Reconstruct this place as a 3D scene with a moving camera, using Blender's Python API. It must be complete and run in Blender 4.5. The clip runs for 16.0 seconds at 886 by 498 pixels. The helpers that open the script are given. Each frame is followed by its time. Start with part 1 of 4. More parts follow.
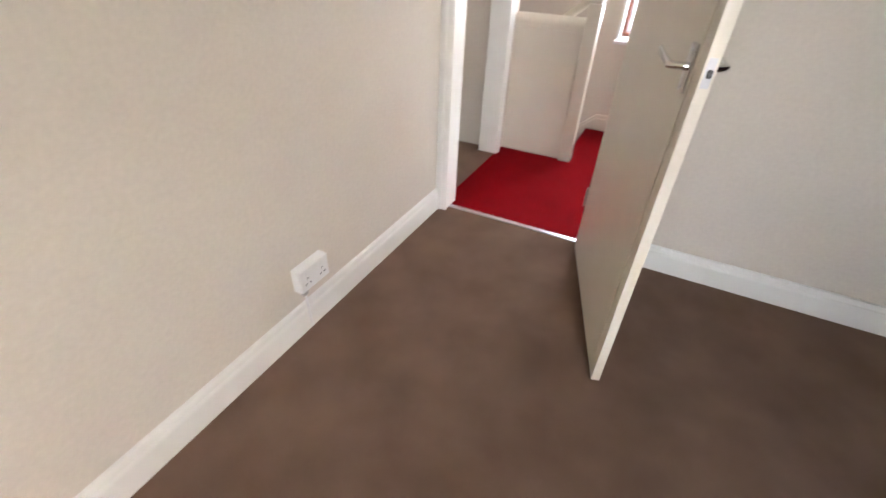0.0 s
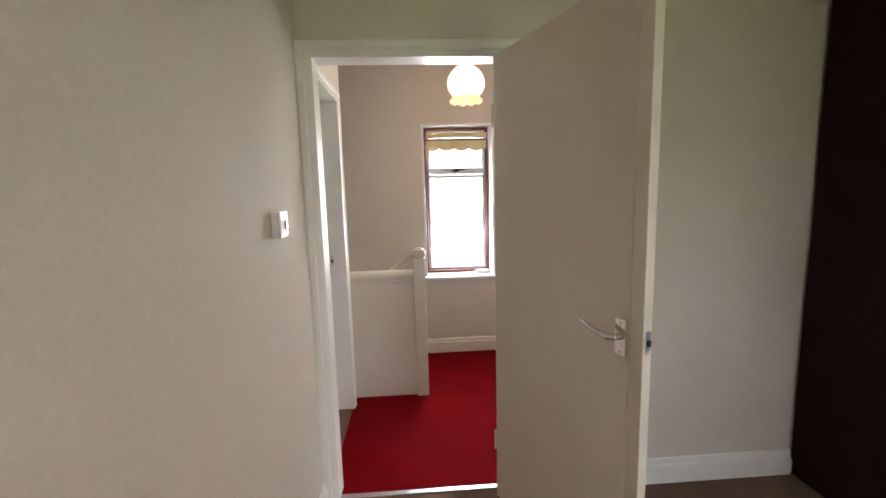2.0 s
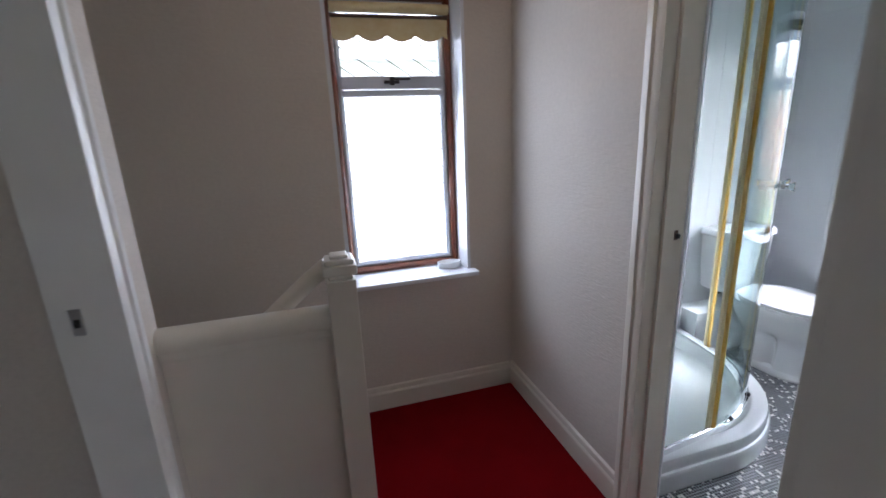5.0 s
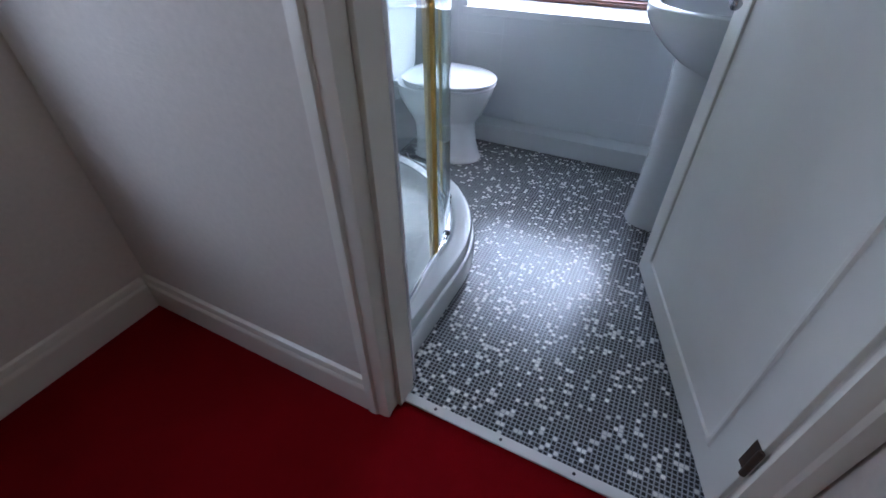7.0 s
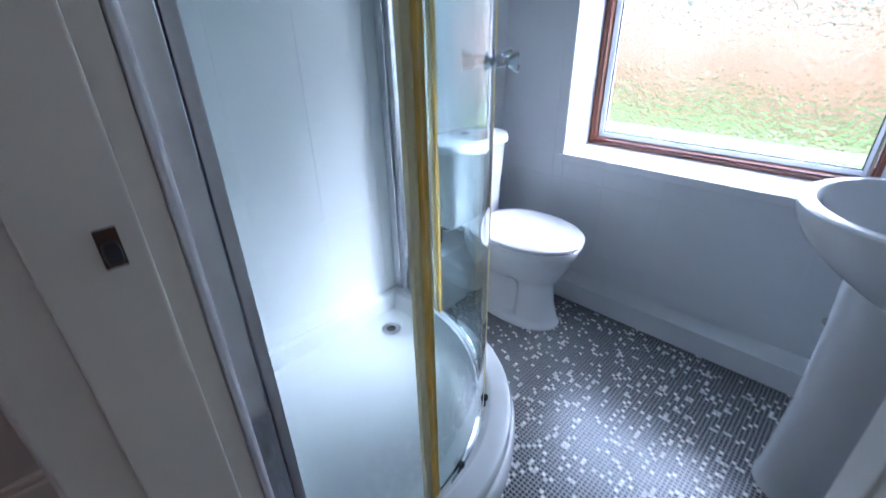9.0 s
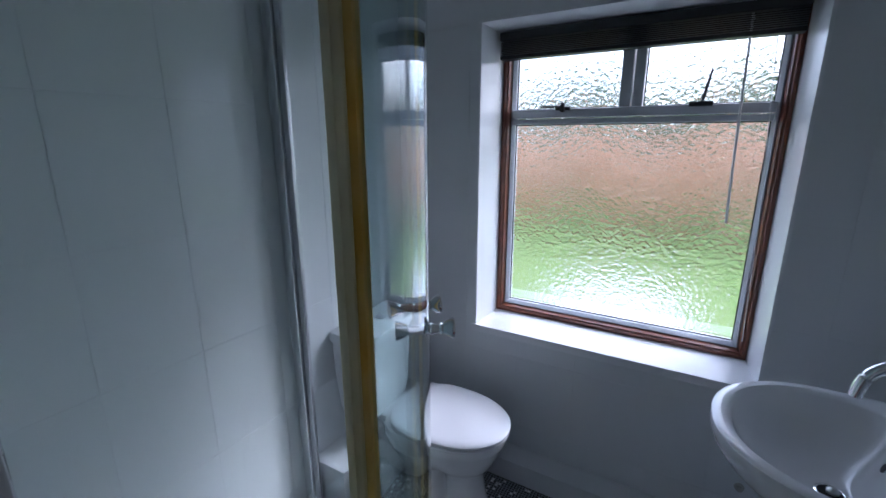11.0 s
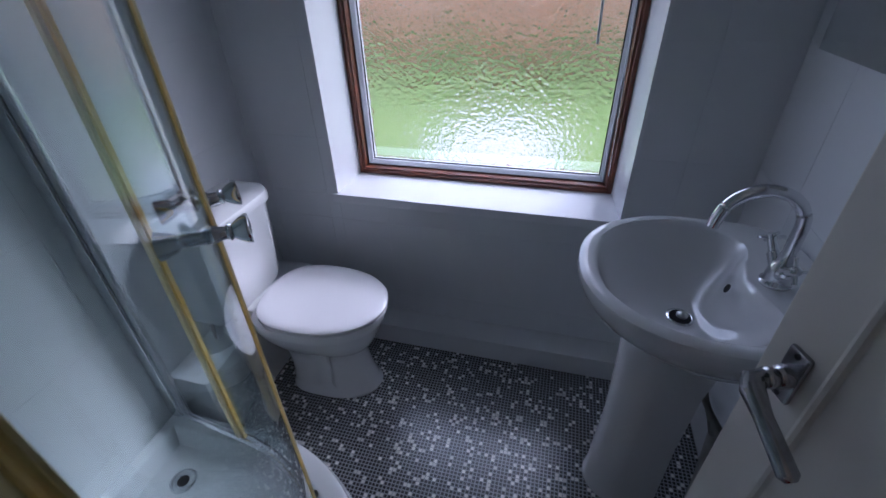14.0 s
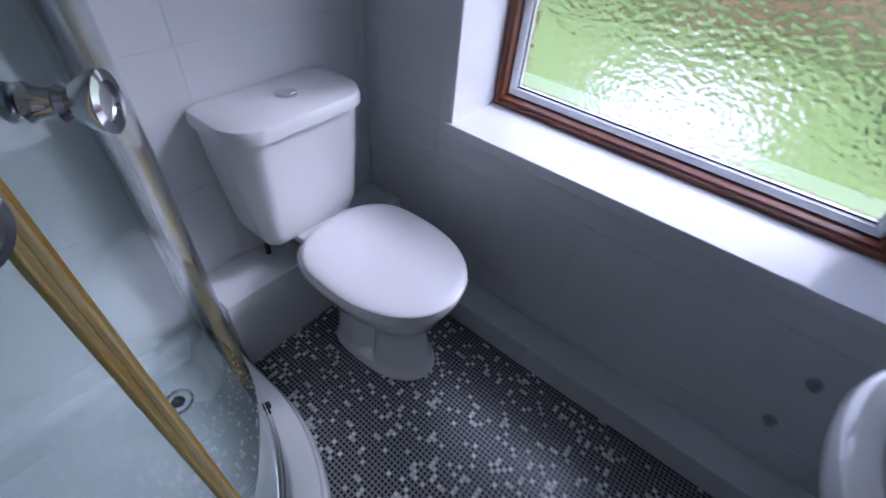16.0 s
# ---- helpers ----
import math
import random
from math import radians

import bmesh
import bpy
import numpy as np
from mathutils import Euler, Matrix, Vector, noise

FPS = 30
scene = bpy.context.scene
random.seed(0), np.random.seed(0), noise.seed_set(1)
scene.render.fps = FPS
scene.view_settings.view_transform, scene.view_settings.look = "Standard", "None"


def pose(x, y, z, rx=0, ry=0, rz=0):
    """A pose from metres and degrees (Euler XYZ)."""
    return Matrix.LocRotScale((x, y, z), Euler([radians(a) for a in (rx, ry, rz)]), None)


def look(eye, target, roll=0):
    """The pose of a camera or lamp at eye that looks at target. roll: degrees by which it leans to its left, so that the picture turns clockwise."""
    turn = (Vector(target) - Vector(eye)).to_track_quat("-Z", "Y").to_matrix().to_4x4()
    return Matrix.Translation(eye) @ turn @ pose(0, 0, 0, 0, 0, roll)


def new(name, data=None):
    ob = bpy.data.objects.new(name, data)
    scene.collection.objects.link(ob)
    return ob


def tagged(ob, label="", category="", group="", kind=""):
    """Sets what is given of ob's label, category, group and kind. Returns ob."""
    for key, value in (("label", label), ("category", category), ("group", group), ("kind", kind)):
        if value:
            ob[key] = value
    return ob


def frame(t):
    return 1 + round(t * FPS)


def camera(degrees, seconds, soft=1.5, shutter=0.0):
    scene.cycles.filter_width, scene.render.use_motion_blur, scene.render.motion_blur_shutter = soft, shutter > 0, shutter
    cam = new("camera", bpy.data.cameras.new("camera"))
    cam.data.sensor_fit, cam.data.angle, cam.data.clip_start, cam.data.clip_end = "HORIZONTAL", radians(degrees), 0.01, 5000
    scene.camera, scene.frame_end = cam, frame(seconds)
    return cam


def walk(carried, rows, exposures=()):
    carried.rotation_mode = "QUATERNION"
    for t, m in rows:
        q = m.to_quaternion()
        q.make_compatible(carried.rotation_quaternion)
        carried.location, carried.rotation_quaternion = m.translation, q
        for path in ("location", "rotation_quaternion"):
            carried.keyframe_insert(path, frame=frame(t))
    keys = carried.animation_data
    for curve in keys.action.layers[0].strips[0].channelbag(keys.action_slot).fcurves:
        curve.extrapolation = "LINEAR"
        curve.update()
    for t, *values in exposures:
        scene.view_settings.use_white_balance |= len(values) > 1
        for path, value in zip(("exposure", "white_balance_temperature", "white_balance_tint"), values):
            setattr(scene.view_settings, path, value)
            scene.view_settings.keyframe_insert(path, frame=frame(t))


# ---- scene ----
cam = camera(91.2, 16.0, shutter=0.25)
PATH = [
    (0, (0.982, -1.96, 1.245), (0.282, -0.483, 0.092), 2.6),
    (0.5, (0.874, -1.938, 1.231), (0.518, -0.195, 0.318), -1.2),
    (1, (0.733, -1.949, 1.327), (0.557, -0.071, 0.661), -0.0),
    (1.5, (0.556, -1.964, 1.411), (0.66, -0.002, 1.036), -2.0),
    (2, (0.455, -1.884, 1.451), (0.585, 0.093, 1.177), -1.5),
    (2.5, (0.445, -1.614, 1.423), (0.48, 0.365, 1.141), -2.1),
    (3, (0.432, -1.364, 1.401), (0.408, 0.611, 1.087), -2.3),
    (5.5, (0.447, 0.094, 1.345), (1.303, 1.769, 0.667), -5.2),
    (6, (0.584, 0.259, 1.237), (1.729, 1.572, 0.255), -7.5),
    (6.5, (0.758, 0.407, 1.164), (2.068, 1.379, 0.007), -7.0),
    (7, (0.888, 0.476, 1.105), (2.263, 1.183, -0.164), -0.4),
    (7.5, (1.043, 0.539, 1.088), (2.44, 1.081, -0.237), 2.3),
    (8, (1.201, 0.505, 1.1), (2.526, 1.238, -0.206), 0.8),
    (8.5, (1.36, 0.489, 1.127), (2.627, 1.51, -0.036), 1.3),
    (9, (1.437, 0.522, 1.178), (2.686, 1.786, 0.26), -1.2),
    (9.5, (1.455, 0.575, 1.305), (2.816, 1.903, 0.686), 0.1),
    (10, (1.486, 0.627, 1.386), (2.944, 1.909, 0.906), 1.0),
    (12.5, (1.581, 0.744, 1.515), (3.36, 1.183, 0.714), -0.6),
    (13, (1.615, 0.74, 1.48), (3.33, 1.158, 0.539), -0.1),
    (13.5, (1.682, 0.73, 1.443), (3.342, 1.16, 0.414), -1.2),
    (14, (1.799, 0.691, 1.411), (3.402, 1.144, 0.303), -1.8),
    (14.5, (1.921, 0.665, 1.373), (3.453, 1.122, 0.171), -1.1),
    (15, (2.012, 0.666, 1.318), (3.444, 1.148, 0.007), 0.2),
    (15.5, (2.135, 0.713, 1.268), (3.454, 1.275, -0.126), 3.7),
    (16, (2.243, 0.845, 1.254), (3.438, 1.663, -0.126), 6.2),
]
walk(cam, [(t, look(eye, target, roll)) for t, eye, target, roll in PATH],
     [(0.0, 4.25, 6300, 16), (1.5, 3.75, 6450, 16), (3.2, 3.05, 6700, 18), (5.5, 2.0, 5300, 16), (6.5, 1.85, 5150, 16), (7.5, 1.9, 5100, 16), (9.0, 1.9, 4950, 17), (10.2, 1.15, 5050, 17), (12.3, 0.25, 5300, 22), (14.5, 0.35, 5200, 25), (16.0, 0.5, 5250, 26)])

# ---- light ----
world = bpy.data.worlds.new("sky")
scene.world = world
world.use_nodes = True
wn = world.node_tree.nodes
sky = wn.new("ShaderNodeTexSky")
sky.sky_type = "NISHITA"
sky.sun_disc = False
sky.sun_elevation = radians(38)
sky.sun_rotation = radians(120)
sky.dust_density = 4.0
wn["Background"].inputs["Strength"].default_value = 0.12
world.node_tree.links.new(sky.outputs["Color"], wn["Background"].inputs["Color"])


def lamp(name, kind, m, energy, color, size=None):
    data = bpy.data.lights.new(name, kind)
    data.energy, data.color = energy, color
    if kind == "AREA":
        data.shape, data.size, data.size_y = "RECTANGLE", size[0], size[1]
    elif kind == "SUN":
        data.angle = radians(size)
    else:
        data.shadow_soft_size = size
    ob = new(name, data)
    ob.matrix_world = m
    return ob


# overcast sun from the south-east, sky light in the window openings
lamp("sun", "SUN", look((20, -14, 18), (0, 0, 0)), 1.0, (1.0, 0.96, 0.9), 15)
lamp("bathroom_window_light", "AREA", look((3.34, 0.98, 1.28), (2.0, 0.98, 1.1)), 0.55, (0.80, 0.90, 1.0), (0.95, 1.1))
lamp("landing_window_light", "AREA", look((0.85, 1.94, 1.33), (0.85, 0.5, 1.1)), 1.15, (0.86, 0.93, 1.0), (0.5, 1.15))
lamp("bedroom_window_light", "AREA", look((2.43, -3.72, 1.4), (1.0, 0, 1.2)), 0.75, (1.0, 0.95, 0.88), (0.82, 1.0))
lamp("pendant_bulb", "POINT", pose(0.82, 1.0, 2.12), 0.22, (1.0, 0.72, 0.42), 0.05)


# ---- materials ----
def material(name, color, rough=0.6, metal=0.0, tint=None, scale=6.0, mix=0.5, bump=0.0, bump_scale=120.0, bump_dist=0.002,
             sheen=0.0, coat=0.0, island=0.0, fine=0.0, spread=(0.35, 0.7), spec=0.5, stretch=None):
    """Principled surface: base colour broken up by a broad noise towards tint, fine grain, and relief."""
    m = bpy.data.materials.new(name)
    m.use_nodes = True
    n, l = m.node_tree.nodes, m.node_tree.links
    b = n["Principled BSDF"]
    b.inputs["Roughness"].default_value, b.inputs["Metallic"].default_value = rough, metal
    b.inputs["Coat Weight"].default_value, b.inputs["Coat Roughness"].default_value = coat, max(0.03, rough * 0.8)
    b.inputs["Sheen Weight"].default_value = sheen
    b.inputs["Specular IOR Level"].default_value = spec
    geo = n.new("ShaderNodeNewGeometry")
    base = n.new("ShaderNodeRGB")
    base.outputs[0].default_value = (*color, 1)
    out = base.outputs[0]
    if tint:
        t = n.new("ShaderNodeTexNoise")
        t.inputs["Scale"].default_value, t.inputs["Detail"].default_value = scale, 6
        l.new(geo.outputs["Position"], t.inputs["Vector"])
        r = n.new("ShaderNodeMapRange")
        r.inputs["From Min"].default_value, r.inputs["From Max"].default_value = spread
        r.inputs["To Max"].default_value = mix
        l.new(t.outputs["Fac"], r.inputs["Value"])
        x = n.new("ShaderNodeMix")
        x.data_type = "RGBA"
        x.inputs["B"].default_value = (*tint, 1)
        l.new(r.outputs["Result"], x.inputs["Factor"])
        l.new(out, x.inputs["A"])
        out = x.outputs["Result"]
    if fine or island:
        h = n.new("ShaderNodeHueSaturation")
        r = n.new("ShaderNodeMapRange")
        amount = fine or island
        r.inputs["To Min"].default_value, r.inputs["To Max"].default_value = 1 - amount, 1 + amount
        if fine:
            t = n.new("ShaderNodeTexNoise")
            t.inputs["Scale"].default_value, t.inputs["Detail"].default_value = bump_scale, 3
            l.new(geo.outputs["Position"], t.inputs["Vector"])
            r.inputs["From Min"].default_value, r.inputs["From Max"].default_value = 0.3, 0.7
            l.new(t.outputs["Fac"], r.inputs["Value"])
        else:
            l.new(geo.outputs["Random Per Island"], r.inputs["Value"])
        l.new(r.outputs["Result"], h.inputs["Value"])
        l.new(out, h.inputs["Color"])
        out = h.outputs["Color"]
    l.new(out, b.inputs["Base Color"])
    if bump:
        t = n.new("ShaderNodeTexNoise")
        t.inputs["Scale"].default_value, t.inputs["Detail"].default_value = bump_scale, 4
        if stretch:
            mp = n.new("ShaderNodeMapping")
            mp.inputs["Scale"].default_value = stretch
            l.new(geo.outputs["Position"], mp.inputs["Vector"])
            l.new(mp.outputs["Vector"], t.inputs["Vector"])
        else:
            l.new(geo.outputs["Position"], t.inputs["Vector"])
        u = n.new("ShaderNodeBump")
        u.inputs["Strength"].default_value, u.inputs["Distance"].default_value = bump, bump_dist
        l.new(t.outputs["Fac"], u.inputs["Height"])
        l.new(u.outputs["Normal"], b.inputs["Normal"])
    return m


def glass(name, color=(1, 1, 1), bump=0.0, bump_scale=60.0, rough=0.0, ior=1.45):
    m = bpy.data.materials.new(name)
    m.use_nodes = True
    n, l = m.node_tree.nodes, m.node_tree.links
    b = n["Principled BSDF"]
    b.inputs["Base Color"].default_value = (*color, 1)
    b.inputs["Transmission Weight"].default_value, b.inputs["Roughness"].default_value, b.inputs["IOR"].default_value = 1, rough, ior
    if bump:
        geo = n.new("ShaderNodeNewGeometry")
        t = n.new("ShaderNodeTexVoronoi")
        t.feature = "SMOOTH_F1"
        t.inputs["Scale"].default_value = bump_scale
        l.new(geo.outputs["Position"], t.inputs["Vector"])
        u = n.new("ShaderNodeBump")
        u.inputs["Strength"].default_value, u.inputs["Distance"].default_value = bump, 0.004
        l.new(t.outputs["Distance"], u.inputs["Height"])
        l.new(u.outputs["Normal"], b.inputs["Normal"])
    return m


CREAM = material("cream_textured_wallpaper", (0.66, 0.60, 0.53), 0.7, tint=(0.60, 0.53, 0.46), scale=1.6, bump=0.6, bump_scale=70, bump_dist=0.003, stretch=(0.45, 0.45, 1.6), fine=0.03)
CEIL = material("white_ceiling_paint", (0.78, 0.76, 0.72), 0.85, tint=(0.72, 0.69, 0.64), scale=2, bump=0.2, bump_scale=60)
GLOSS = material("cream_gloss_paint", (0.74, 0.69, 0.60), 0.32, tint=(0.69, 0.63, 0.53), scale=5, bump=0.06, bump_scale=40, coat=0.2)
WHITE = material("white_gloss_paint", (0.80, 0.79, 0.76), 0.30, tint=(0.74, 0.72, 0.68), scale=6, bump=0.05, bump_scale=45, coat=0.2)
BROWN_CARPET = material("taupe_carpet", (0.215, 0.135, 0.095), 0.95, tint=(0.135, 0.082, 0.056), scale=4.5, mix=0.65, bump=0.9, bump_scale=420, bump_dist=0.006, sheen=0.05, spec=0.1, fine=0.16)
RED_CARPET = material("red_carpet", (0.23, 0.0014, 0.0045), 0.95, tint=(0.17, 0.001, 0.003), scale=4, mix=0.7, bump=0.9, bump_scale=420, bump_dist=0.006, sheen=0.0, spec=0.08, fine=0.16)
TILE_WHITE = material("painted_white_wall_tile", (0.74, 0.76, 0.78), 0.35, tint=(0.68, 0.70, 0.73), scale=2.5, bump=0.08, bump_scale=35, coat=0.1)
SHOWER_TILE = material("glazed_white_shower_tile", (0.80, 0.83, 0.83), 0.36, tint=(0.75, 0.79, 0.79), scale=3, bump=0.05, bump_scale=25, coat=0.1)
GROUT = material("painted_joint", (0.73, 0.75, 0.77), 0.5, tint=(0.66, 0.68, 0.70), scale=12)
FLOOR_GROUT = material("grey_grout", (0.42, 0.43, 0.45), 0.26, tint=(0.33, 0.34, 0.36), scale=8, bump=0.1, coat=1.0, spec=0.9)
DARK_TILE = material("charcoal_mosaic", (0.012, 0.011, 0.013), 0.28, tint=(0.026, 0.025, 0.028), scale=5, island=0.5, coat=0.25, spec=0.55)
PALE_TILE = material("pale_mosaic", (0.86, 0.85, 0.82), 0.24, tint=(0.76, 0.74, 0.70), scale=9, island=0.22, coat=0.4, spec=0.5)
CERAMIC = material("white_ceramic", (0.80, 0.81, 0.83), 0.09, tint=(0.77, 0.78, 0.80), scale=3, coat=0.5)
ACRYLIC = material("white_acrylic", (0.64, 0.67, 0.68), 0.22, tint=(0.68, 0.72, 0.72), scale=5, coat=0.2, bump=0.03, bump_scale=30)
SEAT_PLASTIC = material("white_seat_plastic", (0.82, 0.82, 0.86), 0.16, tint=(0.79, 0.79, 0.83), scale=3, coat=0.3)
CHROME = material("chrome", (0.80, 0.81, 0.83), 0.10, 1.0, tint=(0.6, 0.6, 0.62), scale=30, mix=0.4)
WORN_CHROME = material("worn_chrome", (0.46, 0.46, 0.48), 0.20, 1.0, tint=(0.30, 0.29, 0.29), scale=45, mix=0.6)
SATIN = material("satin_aluminium", (0.62, 0.63, 0.65), 0.30, 1.0, tint=(0.5, 0.5, 0.52), scale=20)
IRON = material("dark_metal", (0.05, 0.05, 0.055), 0.4, 0.7, tint=(0.09, 0.08, 0.07), scale=25)
RUST = material("tarnished_metal", (0.10, 0.075, 0.06), 0.6, 0.6, tint=(0.16, 0.07, 0.03), scale=40)
YELLOW_SEAL = material("yellowed_plastic_seal", (0.90, 0.64, 0.18), 0.35, tint=(0.92, 0.80, 0.48), scale=9, mix=0.8, coat=0.2)
PALE_SEAL = material("pale_yellow_plastic_seal", (0.94, 0.80, 0.44), 0.35, tint=(0.92, 0.70, 0.26), scale=9, mix=0.7, coat=0.2)
CREAM_SEAL = material("cream_plastic_seal", (0.93, 0.88, 0.68), 0.35, tint=(0.84, 0.70, 0.42), scale=9, mix=0.5)
# white door paint with the landing's warm light mixed into its colour
OFF_WHITE = material("warm_lit_white_door_paint", (0.76, 0.73, 0.675), 0.34, tint=(0.70, 0.66, 0.59), scale=5, bump=0.06, bump_scale=40, coat=0.2)
WOOD = material("red_brown_stained_wood", (0.20, 0.055, 0.020), 0.38, tint=(0.10, 0.026, 0.012), scale=18, mix=0.8, bump=0.15, bump_scale=70, coat=0.2)
WARDROBE_WOOD = material("dark_mahogany", (0.030, 0.008, 0.007), 0.55, spec=0.12, tint=(0.016, 0.005, 0.004), scale=7, mix=0.8, bump=0.08, bump_scale=60)
UPVC = material("grey_white_window_frame", (0.60, 0.62, 0.66), 0.35, tint=(0.5, 0.52, 0.56), scale=10)
SILL = material("white_sill", (0.82, 0.83, 0.86), 0.25, tint=(0.77, 0.78, 0.80), scale=6, coat=0.2)
BLACK = material("black_plastic", (0.02, 0.02, 0.022), 0.45, tint=(0.03, 0.03, 0.03), scale=20)
FABRIC = material("cream_blind_fabric", (0.70, 0.60, 0.36), 0.9, tint=(0.62, 0.46, 0.20), scale=30, bump=0.3, bump_scale=300)
PLASTIC = material("white_plastic", (0.80, 0.80, 0.80), 0.35, tint=(0.76, 0.75, 0.73), scale=20)
MIRROR = material("mirror", (0.9, 0.92, 0.92), 0.02, 1.0)
PIPE = material("grey_waste_pipe", (0.45, 0.44, 0.42), 0.5, tint=(0.25, 0.22, 0.2), scale=15)
for seal_mat in (YELLOW_SEAL, PALE_SEAL, CREAM_SEAL):
    # light passes through the thin plastic
    sn, sl = seal_mat.node_tree.nodes, seal_mat.node_tree.links
    body = sn["Principled BSDF"]
    through_light = sn.new("ShaderNodeBsdfTranslucent")
    blend = sn.new("ShaderNodeMixShader")
    blend.inputs[0].default_value = 0.6
    sl.new(body.inputs["Base Color"].links[0].from_socket, through_light.inputs["Color"])
    sl.new(body.outputs[0], blend.inputs[1])
    sl.new(through_light.outputs[0], blend.inputs[2])
    sl.new(blend.outputs[0], sn["Material Output"].inputs["Surface"])
GLASS = glass("greenish_shower_door_glass", (0.77, 0.87, 0.87), ior=1.36)
THIN_GLASS = glass("clear_shower_glass", (0.96, 0.985, 0.98), ior=1.2)
OBSCURE = glass("rain_pattern_glass", (0.97, 0.98, 0.98), 0.7, 84.0, rough=0.16)
PANE = glass("clear_pane", (0.98, 0.99, 0.99), 0.12, 30.0)


def glowing(name, base, glow, strength):
    m = bpy.data.materials.new(name)
    m.use_nodes = True
    b = m.node_tree.nodes["Principled BSDF"]
    b.inputs["Base Color"].default_value, b.inputs["Emission Color"].default_value = (*base, 1), (*glow, 1)
    b.inputs["Emission Strength"].default_value = strength
    return m


SHADE = glowing("lit_glass_shade", (0.85, 0.75, 0.55), (1.0, 0.70, 0.48), 0.17)
RUFFLE = glowing("lit_glass_ruffle", (0.85, 0.70, 0.45), (1.0, 0.50, 0.20), 0.10)
GRASS = material("lawn", (0.12, 0.225, 0.035), 0.9, tint=(0.26, 0.24, 0.11), scale=0.7, mix=0.7, bump=0.5, bump_scale=20)
PAVING = material("pale_paving", (0.48, 0.47, 0.46), 0.8, tint=(0.38, 0.38, 0.37), scale=2)
LEAF_GREEN = material("hedge_leaf", (0.10, 0.17, 0.06), 0.7, tint=(0.06, 0.11, 0.04), scale=3, mix=0.8)
LEAF_RUST = material("copper_leaf", (0.74, 0.40, 0.22), 0.8, tint=(0.62, 0.50, 0.40), scale=1, mix=0.9)
BARK = material("bark", (0.10, 0.07, 0.05), 0.9, tint=(0.06, 0.04, 0.03), scale=12, bump=0.5)
BRICK = material("weathered_brick", (0.30, 0.16, 0.11), 0.85, tint=(0.22, 0.13, 0.1), scale=8, bump=0.3)
SLATE = material("pale_roof_slate", (0.42, 0.42, 0.43), 0.7, tint=(0.33, 0.33, 0.34), scale=5)
ROOM = material("pale_plaster", (0.68, 0.63, 0.55), 0.8, tint=(0.6, 0.55, 0.47), scale=2)

# ---- building blocks ----
ROOTS = {}


def box(bm, lo, hi, bevel=0.0, seg=2):
    """An upright box between two corners, with rounded edges."""
    size = [b - a for a, b in zip(lo, hi)]
    mid = [(a + b) / 2 for a, b in zip(lo, hi)]
    made = bmesh.ops.create_cube(bm, size=1, matrix=Matrix.Translation(mid) @ Matrix.Diagonal((*size, 1)))
    if bevel:
        edges = list({e for v in made["verts"] for e in v.link_edges})
        bmesh.ops.bevel(bm, geom=edges, offset=min(bevel, min(size) * 0.45), segments=seg, affect="EDGES", profile=0.5)
        for f in bm.faces:
            f.normal_update()
            f.smooth = max(abs(c) for c in f.normal) < 0.999
    return bm


def boxes(*pairs, bevel=0.0):
    bm = bmesh.new()
    for lo, hi in pairs:
        box(bm, lo, hi, bevel)
    return bm


def loft(rings, closed=True, caps=True):
    """A skin over rings of equally many points."""
    bm = bmesh.new()
    rows = [[bm.verts.new(p) for p in ring] for ring in rings]
    n = len(rows[0])
    for a, b in zip(rows, rows[1:]):
        for i in range(n if closed else n - 1):
            j = (i + 1) % n
            bm.faces.new((a[i], a[j], b[j], b[i])).smooth = True
    if caps and closed:
        bm.faces.new(rows[0][::-1])
        bm.faces.new(rows[-1])
    bmesh.ops.recalc_face_normals(bm, faces=bm.faces)
    return bm


def tube(path, r, n=10):
    """A round bar along a path; r is a radius or one for each point."""
    pts = [Vector(p) for p in path]
    rings = []
    for i, p in enumerate(pts):
        d = (pts[min(i + 1, len(pts) - 1)] - pts[max(i - 1, 0)]).normalized()
        up = Vector((0, 0, 1)) if abs(d.z) < 0.9 else Vector((1, 0, 0))
        a = d.cross(up).normalized()
        b = d.cross(a)
        q = r[i] if isinstance(r, (list, tuple)) else r
        rings.append([p + (a * math.cos(2 * math.pi * k / n) + b * math.sin(2 * math.pi * k / n)) * q for k in range(n)])
    return loft(rings)


def turned(centre, profile, n=28, axis=(0, 0, 1), sx=1.0, sy=1.0):
    """A turned solid: profile is rows of radius and height along the axis."""
    q = Vector((0, 0, 1)).rotation_difference(Vector(axis)).to_matrix()
    rings = []
    for r, h in profile:
        r = max(r, 0.0004)
        rings.append([Vector(centre) + q @ Vector((r * sx * math.cos(2 * math.pi * k / n), r * sy * math.sin(2 * math.pi * k / n), h)) for k in range(n)])
    return loft(rings)


def sweep(path, section, closed=False):
    """A moulding: section points are (out, up), out to the left of the level path."""
    pts = [Vector(p) for p in path]
    rings = []
    for i, p in enumerate(pts):
        d0 = (pts[i] - pts[i - 1]).normalized() if i else (pts[1] - pts[0]).normalized()
        d1 = (pts[i + 1] - pts[i]).normalized() if i < len(pts) - 1 else d0
        n0, n1 = Vector((-d0.y, d0.x, 0)).normalized(), Vector((-d1.y, d1.x, 0)).normalized()
        nn = (n0 + n1).normalized()
        k = 1 / max(0.3, nn.dot(n0))
        rings.append([p + nn * (o * k) + Vector((0, 0, u)) for o, u in section])
    return loft(rings)


